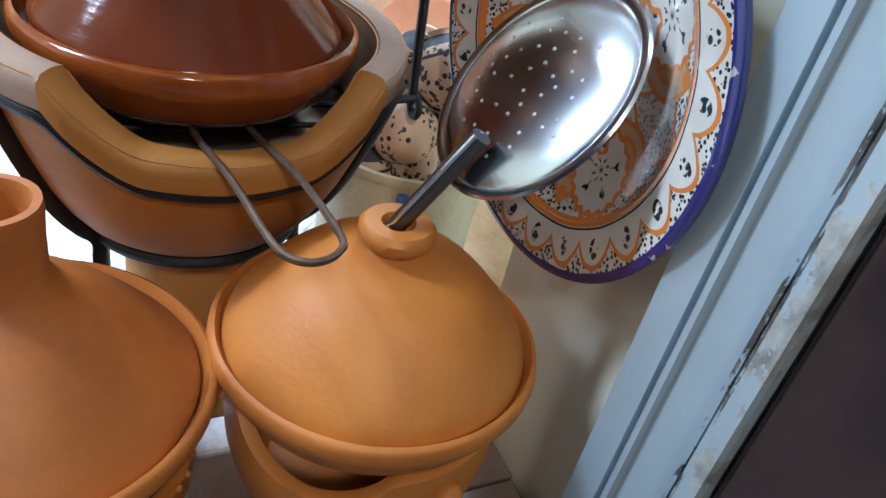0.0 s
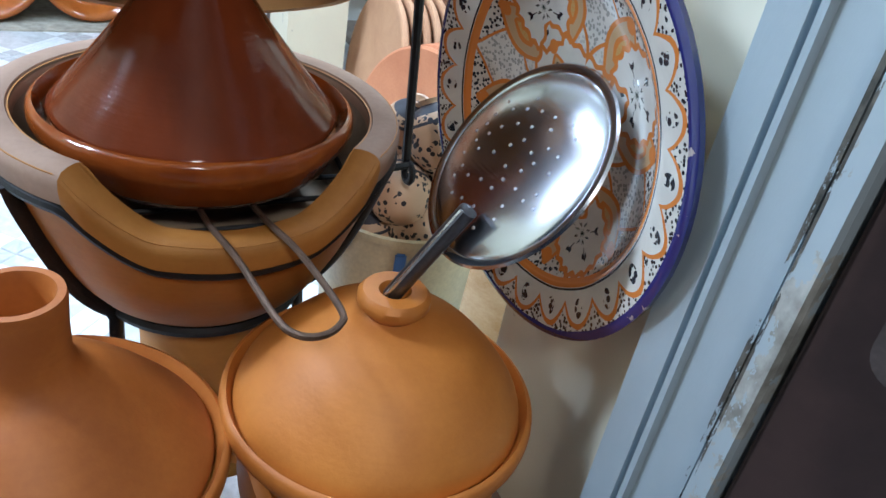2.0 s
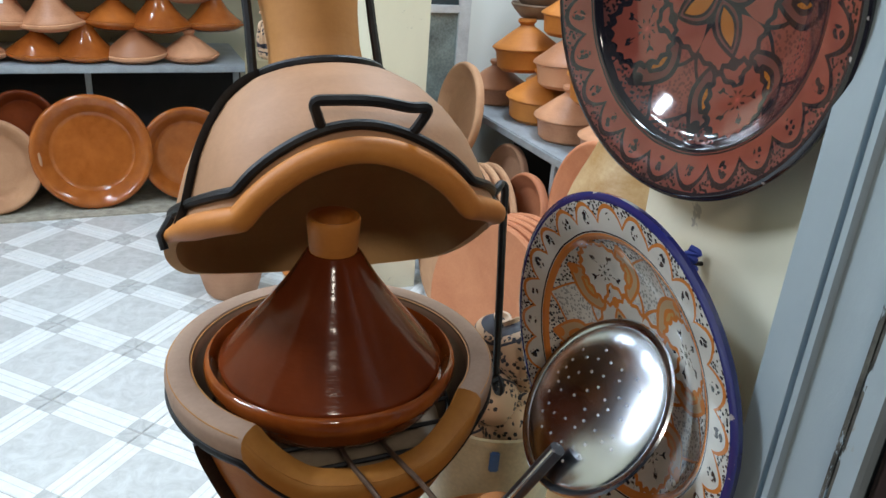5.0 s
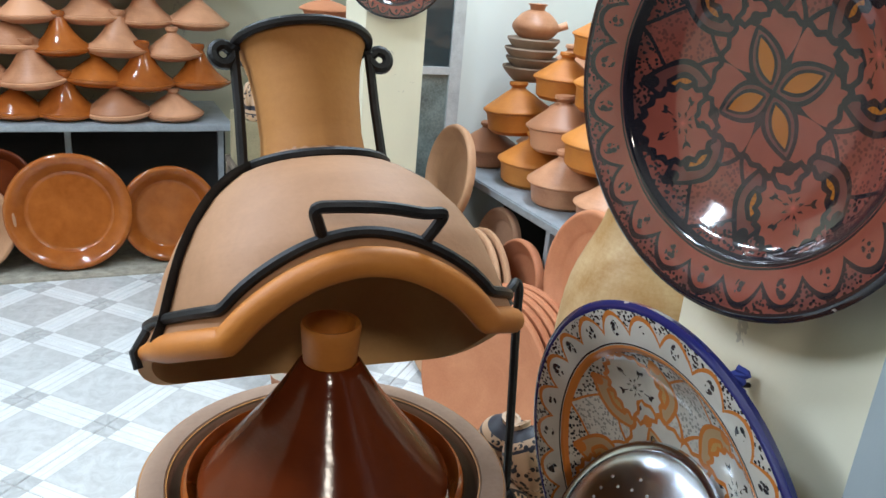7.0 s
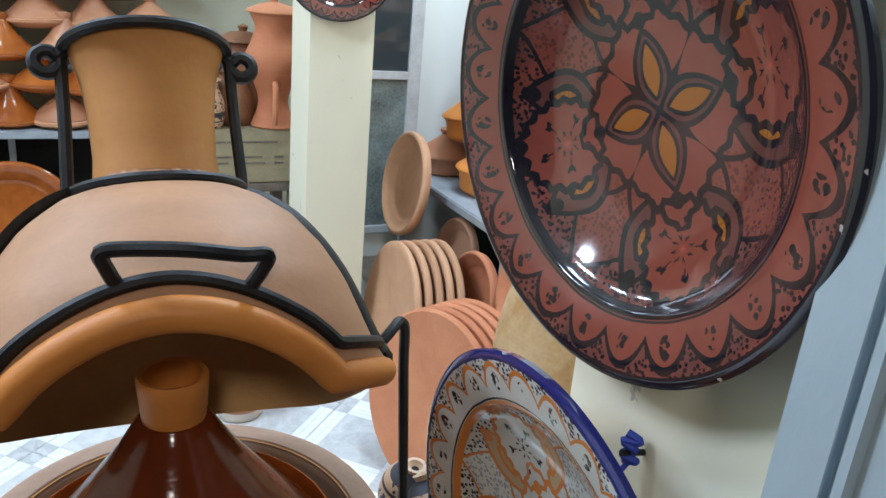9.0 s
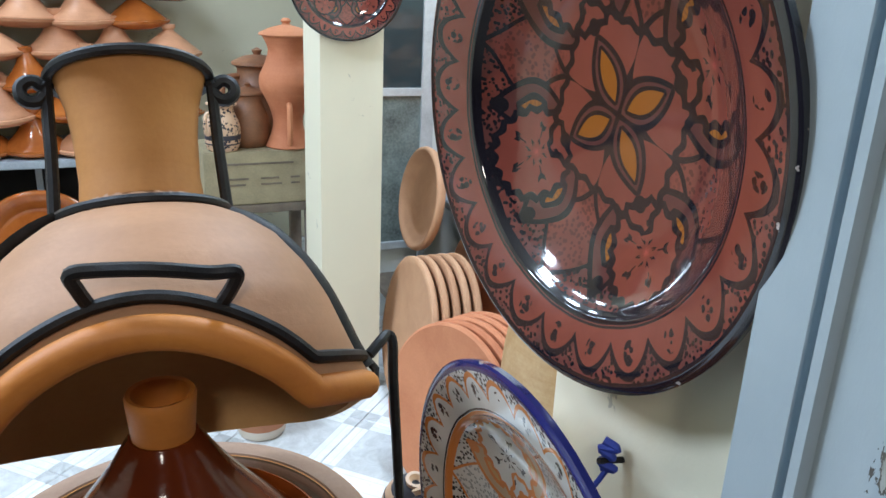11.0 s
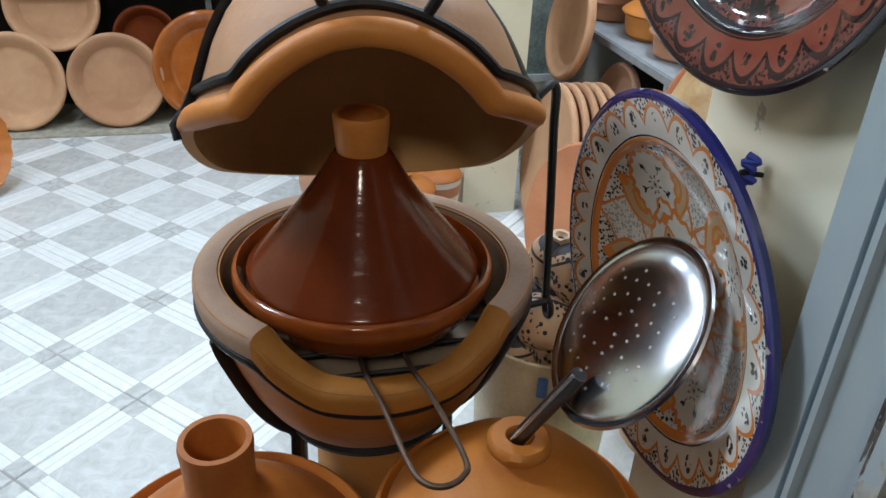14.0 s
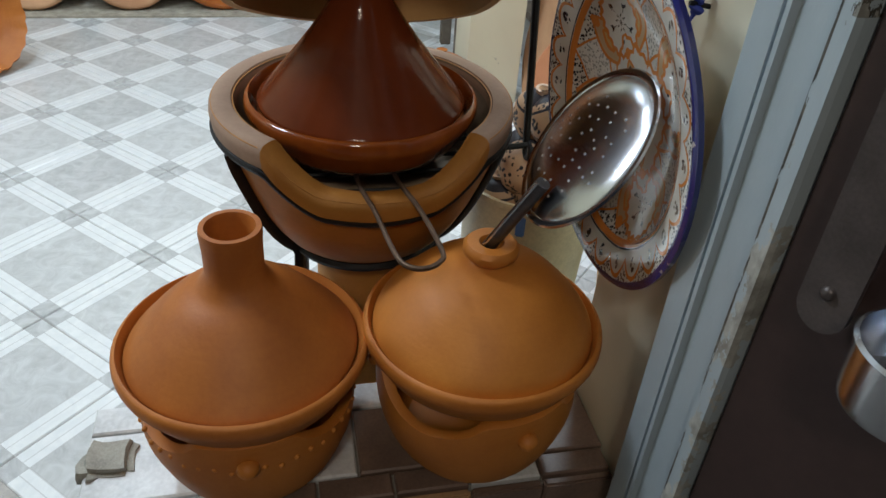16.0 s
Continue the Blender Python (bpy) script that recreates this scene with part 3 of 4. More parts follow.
ZB = [BOWL_Z + (0.755 - BOWL_Z) * i / 18 for i in range(19)]
cut_shell("shell", ZB, bowl_shape(False), bowl_shape(True), BOWL_CLAY, SOOTY, bowl)
for name, lo_deg, hi_deg, mat, lab in (("rim_top", 43, 317, RIM_CLAY, "dusty tan rim"), ("notch_lip", -43, 43, BOWL_CLAY, "thick rounded lip of the notch")):
    bm = bmesh.new()
    arc = [FRONT + radians(lo_deg + (hi_deg - lo_deg) * i / 90) for i in range(91)]
    loops = [[bm.verts.new(((prof_r(BO, bowl_top(a)) + dr) * math.cos(a), (prof_r(BO, bowl_top(a)) + dr) * math.sin(a), bowl_top(a) + dz)) for a in arc]
             for dr, dz in ((0.0012, -0.025), (0.0030, -0.011), (0.0020, -0.003), (-0.003, 0.002), (-0.010, 0.0035), (-0.018, 0.0035), (-0.025, 0.002), (-0.029, -0.004), (-0.0295, -0.012), (-0.029, -0.03))]
    for lo, hi in zip(loops, loops[1:]):
        for i in range(90):
            bm.faces.new((lo[i], lo[i + 1], hi[i + 1], hi[i]))
    part(name, bm, mat, bowl, lab)
part("foot", lathe(soft([(0.11, 0.0), (0.105, 0.05), (0.085, 0.16), (0.072, 0.30), (0.068, 0.42), (0.070, 0.544)], 4) + [(0, 0.544)], 48, 0.01), BOWL_CLAY, bowl, "brown clay pedestal")
part("hearth", lathe([(0.0, 0.615), (0.112, 0.615), (0.137, 0.652), (0.130, 0.657), (0.0, 0.652)], 40), SOOTY, bowl, "sooty hearth")
HO = [(0.184, 0.0), (0.185, 0.015), (0.183, 0.045), (0.172, 0.08), (0.152, 0.112), (0.125, 0.142), (0.092, 0.165), (0.062, 0.177), (0.053, 0.186), (0.051, 0.21), (0.053, 0.25), (0.057, 0.28), (0.063, 0.30), (0.068, 0.312)]
HT = 0.312
HOOD_POSE = pose(0.123, 0.695, 0.910, -29)


def hood_low(a):
    f = math.degrees(off_front(a))
    return 0.053 * (1 - min(abs(f + 4) / 38, 1.0) ** 1.9) - 0.004 - 0.006 * math.sin(radians(f)) - 0.026 * ease((abs(f) - 75) / 50)


HSIDE = [(0.184, 0.0), (0.181, 0.012), (0.172, 0.030), (0.165, 0.050), (0.155, 0.08), (0.139, 0.112), (0.117, 0.142), (0.089, 0.165), (0.062, 0.177)] + HO[8:]


def hood_r(a, z):
    """The hood's radius: its flanks draw in above a flared edge, its front stays full."""
    k = ease((abs(math.degrees(off_front(a))) - 30) / 45)
    return prof_r(HO, z) * (1 - k) + prof_r(HSIDE, z) * k


def hood_shape(inner):
    def f(a, r, z):
        low = hood_low(a)
        z2 = low + z / HT * (HT - low)
        return hood_r(a, z2) - (0.012 if inner else 0.0), z2
    return f


hood = thing("clay_hood", HOOD_POSE, "pale clay hood tilted back, arched mouth and chimney", "clay hood")
ZH = [HT * i / 34 for i in range(35)]
cut_shell("shell", ZH, hood_shape(False), hood_shape(True), HOOD_CLAY, INSIDE, hood, 140)
pts = []
for i in range(141):
    a = FRONT + radians(-80 + 160 * i / 140)
    z = hood_low(a)
    r = hood_r(a, z) - 0.003
    pts.append((r * math.cos(a), r * math.sin(a), z + 0.006))
part("arch_lip", tube(pts, 0.0128, 12, taper=lambda t: 0.55 + 0.45 * ease(min(t, 1 - t) * 8)), OCHRE, hood, "rolled ochre lip of the arched mouth")
part("chimney_skin", lathe([(prof_r(HO, HT * k / 40) + 0.0012, HT * k / 40) for k in range(24, 41)], 48), CHIMNEY, hood, "ochre chimney")

stand = thing("iron_stand", pose(AX, AY, 0), "black iron stand holding a clay bowl and hood", "iron stand")
TO_HOOD = Matrix.Translation((-AX, -AY, 0)) @ HOOD_POSE


def iron(name, points, r, loop=False, flat=1.0, label="", sides=8):
    """A bar given in the hood's own tilted frame."""
    part(name, tube([TO_HOOD @ Vector(p) for p in points], r, sides, loop, flat), IRON, stand, label)


def on_hood(deg, dz=0.0, out=0.004):
    a = FRONT + radians(deg)
    z = hood_low(a) + dz
    r = hood_r(a, z) + out
    return (r * math.cos(a), r * math.sin(a), z)


iron("arch_band", [on_hood(-84 + 168 * i / 90, 0.031, 0.003) for i in range(91)], 0.0052)
hl, hr = Vector(on_hood(-15, 0.034)), Vector(on_hood(13, 0.034))
up = Vector((0, -0.020, 0.018))
iron("hood_handle", soft3([hl, hl + up * 0.5 + Vector((-0.005, 0, 0)), hl + up + Vector((-0.008, 0, 0)), hl + up * 1.06 + Vector((0.008, 0, 0)),
                           (hl + hr) / 2 + up * 1.05 + Vector((0, -0.010, 0)), hr + up * 1.06 + Vector((-0.008, 0, 0)), hr + up + Vector((0.010, 0, 0)), hr + up * 0.5 + Vector((0.007, 0, 0)), hr], 5), 0.0052)
for side in (-1, 1):
    a = FRONT + radians(70 if side > 0 else -68)
    c, s = math.cos(a), math.sin(a)
    iron("side_strap", soft3([((hood_r(a, z) + 0.003) * c, (hood_r(a, z) + 0.003) * s, z) for z in (0.012, 0.03, 0.06, 0.09, 0.12, 0.145, 0.162, 0.172)], 3), 0.0085, False, 0.35, "flat iron strap")
    a = FRONT + radians(86 * side)
    c, s = math.cos(a), math.sin(a)
    iron("upright", [(0.074 * c, 0.074 * s, 0.17), (0.072 * c, 0.072 * s, 0.24), (0.072 * c, 0.072 * s, 0.30)], 0.0055)
    iron("curl", soft3([(0.070 * c, 0.070 * s, 0.306)] + [((0.083 + 0.010 * math.cos(t)) * c, (0.083 + 0.010 * math.cos(t)) * s, 0.296 + 0.010 * math.sin(t)) for t in (2.6, 1.9, 1.2, 0.4, -0.4, -1.2, -2.0, -2.8)], 4), 0.0062)
    b = FRONT + radians(80 * side)
    iron("clamp", [(0.187 * math.cos(b), 0.187 * math.sin(b), -0.006), (0.190 * math.cos(b), 0.190 * math.sin(b), 0.008), ((hood_r(b, 0.026) + 0.004) * math.cos(b), (hood_r(b, 0.026) + 0.004) * math.sin(b), 0.026)], 0.0042)
iron("shoulder_ring", [(0.074 * math.cos(t), 0.074 * math.sin(t), 0.175) for t in (math.tau * k / 48 for k in range(48))], 0.0052, True)
iron("chimney_ring", [(0.0705 * math.cos(t), 0.0705 * math.sin(t), 0.309) for t in (math.tau * k / 48 for k in range(48))], 0.005, True)
yb = 0.0
part("hook_pole", tube(soft3([(0.183, yb - 0.02, 0.944), (0.198, yb - 0.01, 0.952), (0.207, yb, 0.952), (0.213, yb, 0.944), (0.215, yb, 0.90), (0.222, yb, 0.80), (0.230, yb, 0.672)], 5), 0.0052, 8), IRON, stand)
part("hook_loop", tube([(0.231, yb - 0.008 + 0.011 * math.cos(t), 0.662 + 0.011 * math.sin(t)) for t in (math.tau * k / 20 for k in range(20))], 0.0042, 6, True), IRON, stand)
part("eye_bar", tube([(0.19, yb - 0.02, 0.676), (0.21, yb - 0.015, 0.674), (0.231, yb - 0.008, 0.672)], 0.0045, 6), IRON, stand)


def bowl_point(a, drop, out=0.003):
    z = bowl_top(a) - drop
    r = prof_r(BO, z) + out
    return (r * math.cos(a), r * math.sin(a), z)


part("notch_band", tube([bowl_point(FRONT + radians(-180 + 3 * i), 0.031, 0.004) for i in range(120)], 0.0055, 8, True), IRON, stand)
part("base_ring", tube([(0.103 * math.cos(t), 0.103 * math.sin(t), 0.549) for t in (math.tau * k / 60 for k in range(60))], 0.0075, 8, True), IRON, stand)
for deg in (62, 128, 232, 298):
    a = FRONT + radians(deg)
    run = [bowl_point(a, 0.03, 0.004)] + [((prof_r(BO, z) + 0.005) * math.cos(a), (prof_r(BO, z) + 0.005) * math.sin(a), z) for z in (0.70, 0.66, 0.62, 0.59, 0.568)]
    run += [(0.108 * math.cos(a), 0.108 * math.sin(a), 0.548), (0.108 * math.cos(a), 0.108 * math.sin(a), 0.51), (0.112 * math.cos(a), 0.112 * math.sin(a), 0.30), (0.125 * math.cos(a), 0.125 * math.sin(a), 0.0)]
    part("leg", tube(soft3(run, 4), 0.0095, 8, flat=0.5), IRON, stand)

grill = thing("wire_grill", pose(AX, AY, 0), "dark wire grill with a long looped handle", "grill")
part("rim", tube([(0.145 * math.cos(t), 0.145 * math.sin(t), 0.680) for t in (math.tau * k / 48 for k in range(48))], 0.003, 6, True), IRON, grill)
for k in range(-3, 4):
    w = math.sqrt(0.145 ** 2 - (0.042 * k) ** 2)
    part("bar", tube([(-w, 0.042 * k, 0.682), (w, 0.042 * k, 0.682)], 0.0028, 6), IRON, grill)
loop = [(-0.024, -0.06, 0.690), (-0.022, -0.15, 0.704), (-0.012, -0.215, 0.709), (0.000, -0.285, 0.702), (0.010, -0.306, 0.700), (0.027, -0.312, 0.700), (0.044, -0.303, 0.700), (0.050, -0.285, 0.702), (0.038, -0.215, 0.709), (0.026, -0.15, 0.704), (0.020, -0.06, 0.690)]
part("handle", tube(soft3(loop, 5), 0.0030, 8), WIRE, grill, "brown looped wire handle")

lid = soft([(0.131, 0.002), (0.133, 0.009), (0.126, 0.018), (0.106, 0.041), (0.080, 0.073), (0.053, 0.109), (0.034, 0.140)], 4) + [(0.030, 0.145), (0.0, 0.146)]
gt = tagine(pose(AX - 0.003, AY - 0.004, 0.743), lid, "glossy brown glazed tagine with matt orange knob", GLAZE, rim=0.149, dish_mat=GLAZE_RIM)
part("knob", lathe([(0.027, 0.142), (0.028, 0.152), (0.030, 0.176), (0.0305, 0.184), (0.029, 0.187), (0.025, 0.186), (0.022, 0.176), (0.020, 0.156), (0, 0.154)], 40), OCHRE, [c for c in gt.children if c.name.startswith("lid")][0], "matt orange hollow knob")

# ---------- plates on the doorway pier ----------
def dished(R, depth, thick=0.006):
    face = soft([(0.0, -depth), (0.45 * R, -depth * 0.94), (0.66 * R, -depth * 0.62), (0.735 * R, -depth * 0.36), (0.76 * R, -depth * 0.28), (0.90 * R, -depth * 0.08), (0.975 * R, 0.0)], 5)
    back = [(R, -0.002), (0.995 * R, -0.008)] + [(r * 0.985, z - thick) for r, z in reversed(face[:-1])]
    back[-1] = (0.0, -depth - thick)
    return lathe(face + back, 96)


blue_plate = part("painted_plate", dished(0.190, 0.035), blue_plate_material(0.190), m=turn_to((0.362, 0.484, 0.816), (-0.998, -0.023, -0.062), 12))
tagged(blue_plate, "white glazed plate painted orange and blue, hung on the pier", "plate", "painted plates by the doorway")
red_plate = part("painted_plate", dished(0.177, 0.050), red_plate_material(0.177), m=turn_to((0.364, 0.476, 1.194), (-0.993, -0.095, -0.076), 0))
tagged(red_plate, "brick-red glazed plate with black leaf pattern, hung on the pier", "plate", "painted plates by the doorway")

nail = thing("wall_nail", pose(0.43, 0.450, 0.947), "nail with knotted blue string in the pier", "nail")
part("shank", tube([(0.0, 0, 0), (-0.022, 0, 0.004)], 0.0025, 8), IRON, nail)
part("knot", tube(soft3([(-0.014 + 0.004 * math.sin(i * 2.3), 0.005 * math.cos(i * 2.6), 0.004 + 0.0034 * (i - 3)) for i in range(8)], 5), 0.0035, 8), BLUE, nail, "blue string knot")
part("string", tube(soft3([(-0.014, 0, -0.006), (-0.020, 0.010, -0.03), (-0.030, 0.024, -0.055)], 4), 0.0022, 6), BLUE, nail)

# ---------- skimmer ----------
skim = thing("skimmer", turn_to((0.330, 0.456, 0.797), (-0.812, 0.058, 0.581)), "steel skimmer with round holes, handle in a lid", "skimmer")
bm = lathe(soft([(0, 0.0085), (0.03, 0.0078), (0.055, 0.0056), (0.075, 0.002), (0.085, -0.001), (0.089, -0.003)], 4) + [(0.091, -0.0015), (0.096, -0.001), (0.098, -0.003), (0.096, -0.005), (0.089, -0.0052), (0.075, 0.000), (0.03, 0.0058), (0, 0.0065)], 72)
disc = part("disc", bm, STEEL, skim)
m = Mat("bright_hole_edge", 0.2, 0.6)
m.colour(m.ramp(m.noise(40), (0.3, (0.75, 0.77, 0.8)), (0.7, (0.9, 0.9, 0.92))))
HOLE = m.mat
bm = bmesh.new()
hole_rnd = random.Random(11)
spots = []
while len(spots) < 46:
    u, v = hole_rnd.uniform(-0.066, 0.066), hole_rnd.uniform(-0.066, 0.066)
    if math.hypot(u, v) < 0.066 and all(math.hypot(u - p, v - q) > 0.011 for p, q in spots):
        spots.append((u, v))
for u, v in spots:
    z = 0.0085 - 0.0063 * (math.hypot(u, v) / 0.075) ** 2
    bmesh.ops.create_icosphere(bm, subdivisions=1, radius=0.0019, matrix=pose(u, v, z + 0.0006) @ Matrix.Diagonal((1, 1, 0.4, 1)))
part("perforation", bm, HOLE, disc, "bright punched holes")
inv = skim.matrix_basis.inverted()
hp = [inv @ Vector((0.283, 0.435, 0.766)).lerp(Vector((0.240, 0.463, 0.668)), k / 8) for k in range(9)]
handle = part("handle", tube(hp, 0.0095, 12, flat=0.85), STEEL_DARK, skim, "folded steel handle")
for off in (-0.0075, 0.0075):
    part("folded_edge", tube([v + (hp[1] - hp[0]).orthogonal().normalized() * off + Vector((0, 0, 0.0035)) for v in hp], 0.0022, 6), STEEL, handle, "bright folded edge")

# ---------- floor level by the pier: speckled vases in a bucket ----------
bucket = thing("plastic_bucket", pose(0.40, 0.78, 0), "cream plastic bucket with a blue mark", "bucket")
part("body", lathe(soft([(0.080, 0.0), (0.088, 0.1), (0.106, 0.51), (0.109, 0.560), (0.112, 0.566), (0.112, 0.575)], 3) + [(0.107, 0.576), (0.102, 0.52), (0, 0.50)], 40), PLASTIC, bucket)
part("mark", box(-0.010, -0.1115, 0.522, 0.004, -0.1045, 0.556, 0.002), BLUE_PRINT, bucket, "blue printed mark", m=pose(0, 0, 0, 0, 0, -22))
vase_prof = soft([(0.0, -0.055), (0.030, -0.05), (0.048, -0.025), (0.053, 0.0), (0.047, 0.028), (0.028, 0.047), (0.016, 0.053), (0.018, 0.062)], 4) + [(0.012, 0.062), (0, 0.045)]
for x, y, z, rx, rz in ((0.405, 0.725, 0.690, -35, 20), (0.370, 0.735, 0.612, -50, -30), (0.398, 0.728, 0.560, -65, 10), (0.440, 0.760, 0.640, -20, 60), (0.350, 0.765, 0.540, -10, 90), (0.445, 0.79, 0.55, -30, 40), (0.395, 0.80, 0.60, -15, 130), (0.40, 0.79, 0.67, 10, 10)):
    v = part("speckled_vase", lathe(vase_prof, 36), SPECKLED, m=pose(x, y, z, rx, 0, rz) @ Matrix.Diagonal((0.74, 0.74, 0.74, 1)))
    tagged(v, "small round pinkish vase with black speckles", "vase", "speckled vases in the bucket")
# ---------- back shelf with tagines ----------
SHELF_Z = 0.585
shelf = thing("display_shelf", pose(0, 0, 0), "long grey metal display shelf packed with tagines", "shelf")
part("board", box(-2.3, 3.36, SHELF_Z - 0.03, 0.46, 3.94, SHELF_Z, 0.004), SHELF_PAINT, shelf, smooth=False)
for x in (-2.1, -1.15, -0.19, 0.42):
    part("post", box(x - 0.012, 3.46, 0, x + 0.012, 3.485, SHELF_Z - 0.03, 0.002), SHELF_PAINT, shelf, smooth=False)
# added black sheet: the shade below the board, put in as colour
part("dark_backing", box(-2.3, 3.60, 0, 0.46, 3.62, SHELF_Z - 0.031, 0), UNDER_SHADE, shelf, "black sheet standing for the shade under the shelf", smooth=False)

far_lids = [
    soft([(0.128, 0.0), (0.130, 0.008), (0.100, 0.030), (0.068, 0.064), (0.044, 0.102), (0.029, 0.134)], 2) + [(0.026, 0.140), (0.033, 0.152), (0.032, 0.166), (0.020, 0.168), (0.015, 0.150), (0.0, 0.148)],
    soft([(0.128, 0.0), (0.130, 0.008), (0.104, 0.028), (0.076, 0.052), (0.044, 0.076), (0.026, 0.090)], 2) + [(0.022, 0.096), (0.031, 0.107), (0.030, 0.120), (0.016, 0.122), (0.0, 0.112)],
]


def far_tagine(m, kind, mat):
    t = thing("tagine", m, "small terracotta tagine stacked on the shelf" if mat is SHELF_CLAY else "glazed orange-brown tagine stacked on the shelf", "tagine", "tagines on the back shelf")
    part("dish", lathe([(0, 0.0), (0.085, 0.0), (0.122, 0.014), (0.140, 0.026), (0.142, 0.036), (0.133, 0.039), (0, 0.03)], 32), mat, t)
    part("lid", lathe(far_lids[kind], 32), mat, t, m=pose(0, 0, 0.034))
    return t


protos = {}
rnd = random.Random(4)
for row in range(7):
    z = SHELF_Z + 0.122 * row
    n = 13 - (row % 2)
    for i in range(n):
        x = -2.05 + 0.208 * i + (0.104 if row % 2 else 0) + rnd.uniform(-0.02, 0.02)
        if x > 0.40 or row > 3 and x > 0.36:
            continue
        kind, glaze = rnd.random() < 0.4, rnd.random() < 0.22
        key = (bool(kind), glaze)
        s = rnd.uniform(0.86, 1.0)
        y = 3.50 + 0.045 * row + rnd.uniform(-0.03, 0.02)
        pm = pose(x, y, z, rnd.uniform(-4, 4), rnd.uniform(-4, 4), rnd.uniform(0, 360)) @ Matrix.Diagonal((s, s, s, 1))
        if key not in protos:
            protos[key] = far_tagine(pm, int(kind), GLAZE_ORANGE if glaze else SHELF_CLAY)
        else:
            copy_thing(protos[key], pm @ Matrix.Diagonal((1 / protos[key].scale[0],) * 3 + (1,)))


tag_mesh = box(-0.011, -0.001, -0.015, 0.011, 0.001, 0.015, 0)
for n, t in enumerate([o for o in scene.objects if o.get("group") == "tagines on the back shelf"]):
    if n % 6 == 1:
        a = -math.pi / 2 - t.rotation_euler[2]
        part("price_tag", tag_mesh.copy(), PAPER, t, "small white price tag", m=pose(0.058 * math.cos(a), 0.058 * math.sin(a), 0.118, -32, 0, math.degrees(a) + 90), smooth=False)
tag_mesh.free()


def platter(R, depth=0.05):
    face = soft([(0.0, -depth), (0.62 * R, -depth), (0.72 * R, -depth * 0.8), (0.84 * R, -0.012), (0.93 * R, 0.0), (0.985 * R, -0.004)], 3)
    back = [(R, -0.014), (0.97 * R, -0.03), (0.75 * R, -depth - 0.012), (0, -depth - 0.012)]
    return lathe(face + back, 56, 0.004, 7)


cloth = part("floor_cloth", box(-2.3, 3.17, -0.003, 0.45, 3.60, 0.006, 0.003), CLOTH, smooth=False)
tagged(cloth, "worn greyish cloth spread under the leaning platters", "cloth")
for x, R, mat, lab, dy, dz in ((-0.200, 0.238, GLAZE_ORANGE, "large glazed orange platter leaning upright", 0, 0), (0.185, 0.205, GLAZE_ORANGE, "glazed orange platter leaning upright", 0.03, 0),
                               (-0.585, 0.195, TAN, "matt tan clay platter leaning upright", 0, 0), (-0.455, 0.135, GLAZE, "small brown glazed platter set behind others", 0.11, 0.21),
                               (-0.98, 0.20, TAN, "matt tan clay platter leaning upright", 0, 0), (-0.80, 0.185, TAN, "matt tan clay platter set behind others", 0.10, 0.30), (-1.38, 0.21, TERRACOTTA, "terracotta platter leaning upright", 0, 0), (-1.78, 0.20, TAN, "matt tan clay platter leaning upright", 0, 0)):
    tilt = radians(14)
    n = (0.02, -math.cos(tilt), math.sin(tilt))
    p = part("leaning_platter", platter(R), mat, m=turn_to((x, 3.235 + R * math.sin(tilt) + dy, 0.012 + R * math.cos(tilt) + dz), n, x * 77))
    tagged(p, lab, "platter", "platters leaning below the shelf")

# scalloped platter standing at the side
p = part("scalloped_platter", lathe(soft([(0, 0), (0.12, 0.0), (0.15, 0.015), (0.185, 0.06), (0.19, 0.064)], 3) + [(0.196, 0.055), (0.16, 0.0), (0, -0.012)], 72, shape=lambda a, r, z: (r * (1 + (0.02 * math.sin(a * 22) if r > 0.17 else 0)), z)), TERRACOTTA, m=turn_to((-1.03, 2.62, 0.19), (0.80, -0.55, 0.25)))
tagged(p, "terracotta platter with pale scalloped rim", "platter")

# ---------- box with vases beside the pillar ----------
stand_box = thing("cardboard_box", pose(0.55, 2.66, 0.575), "printed cardboard box under tall vases", "box")
part("carton", box(-0.19, -0.09, 0, 0.175, 0.16, 0.178, 0.003), CARDBOARD, stand_box, smooth=False)
for i, (x0, x1, z) in enumerate(((-0.12, 0.10, 0.135), (-0.12, -0.05, 0.085), (-0.01, 0.05, 0.085), (0.09, 0.12, 0.085), (-0.12, -0.06, 0.065), (-0.01, 0.06, 0.065), (0.09, 0.12, 0.065))):
    part("print_bar", box(x0, -0.0925, z, x1, -0.0895, z + 0.006, 0), WOOD, stand_box, "grey printed bar", smooth=False)
table = thing("side_table", pose(0.55, 2.68, 0), "grey wooden trestle under the cardboard box", "table")
part("top", box(-0.2, -0.12, 0.545, 0.20, 0.20, 0.573, 0.003), WOOD, table, smooth=False)
for x in (-0.18, 0.16):
    for y in (-0.10, 0.16):
        part("leg", box(x - 0.02, y - 0.02, 0, x + 0.02, y + 0.02, 0.545, 0.002), WOOD, table, smooth=False)


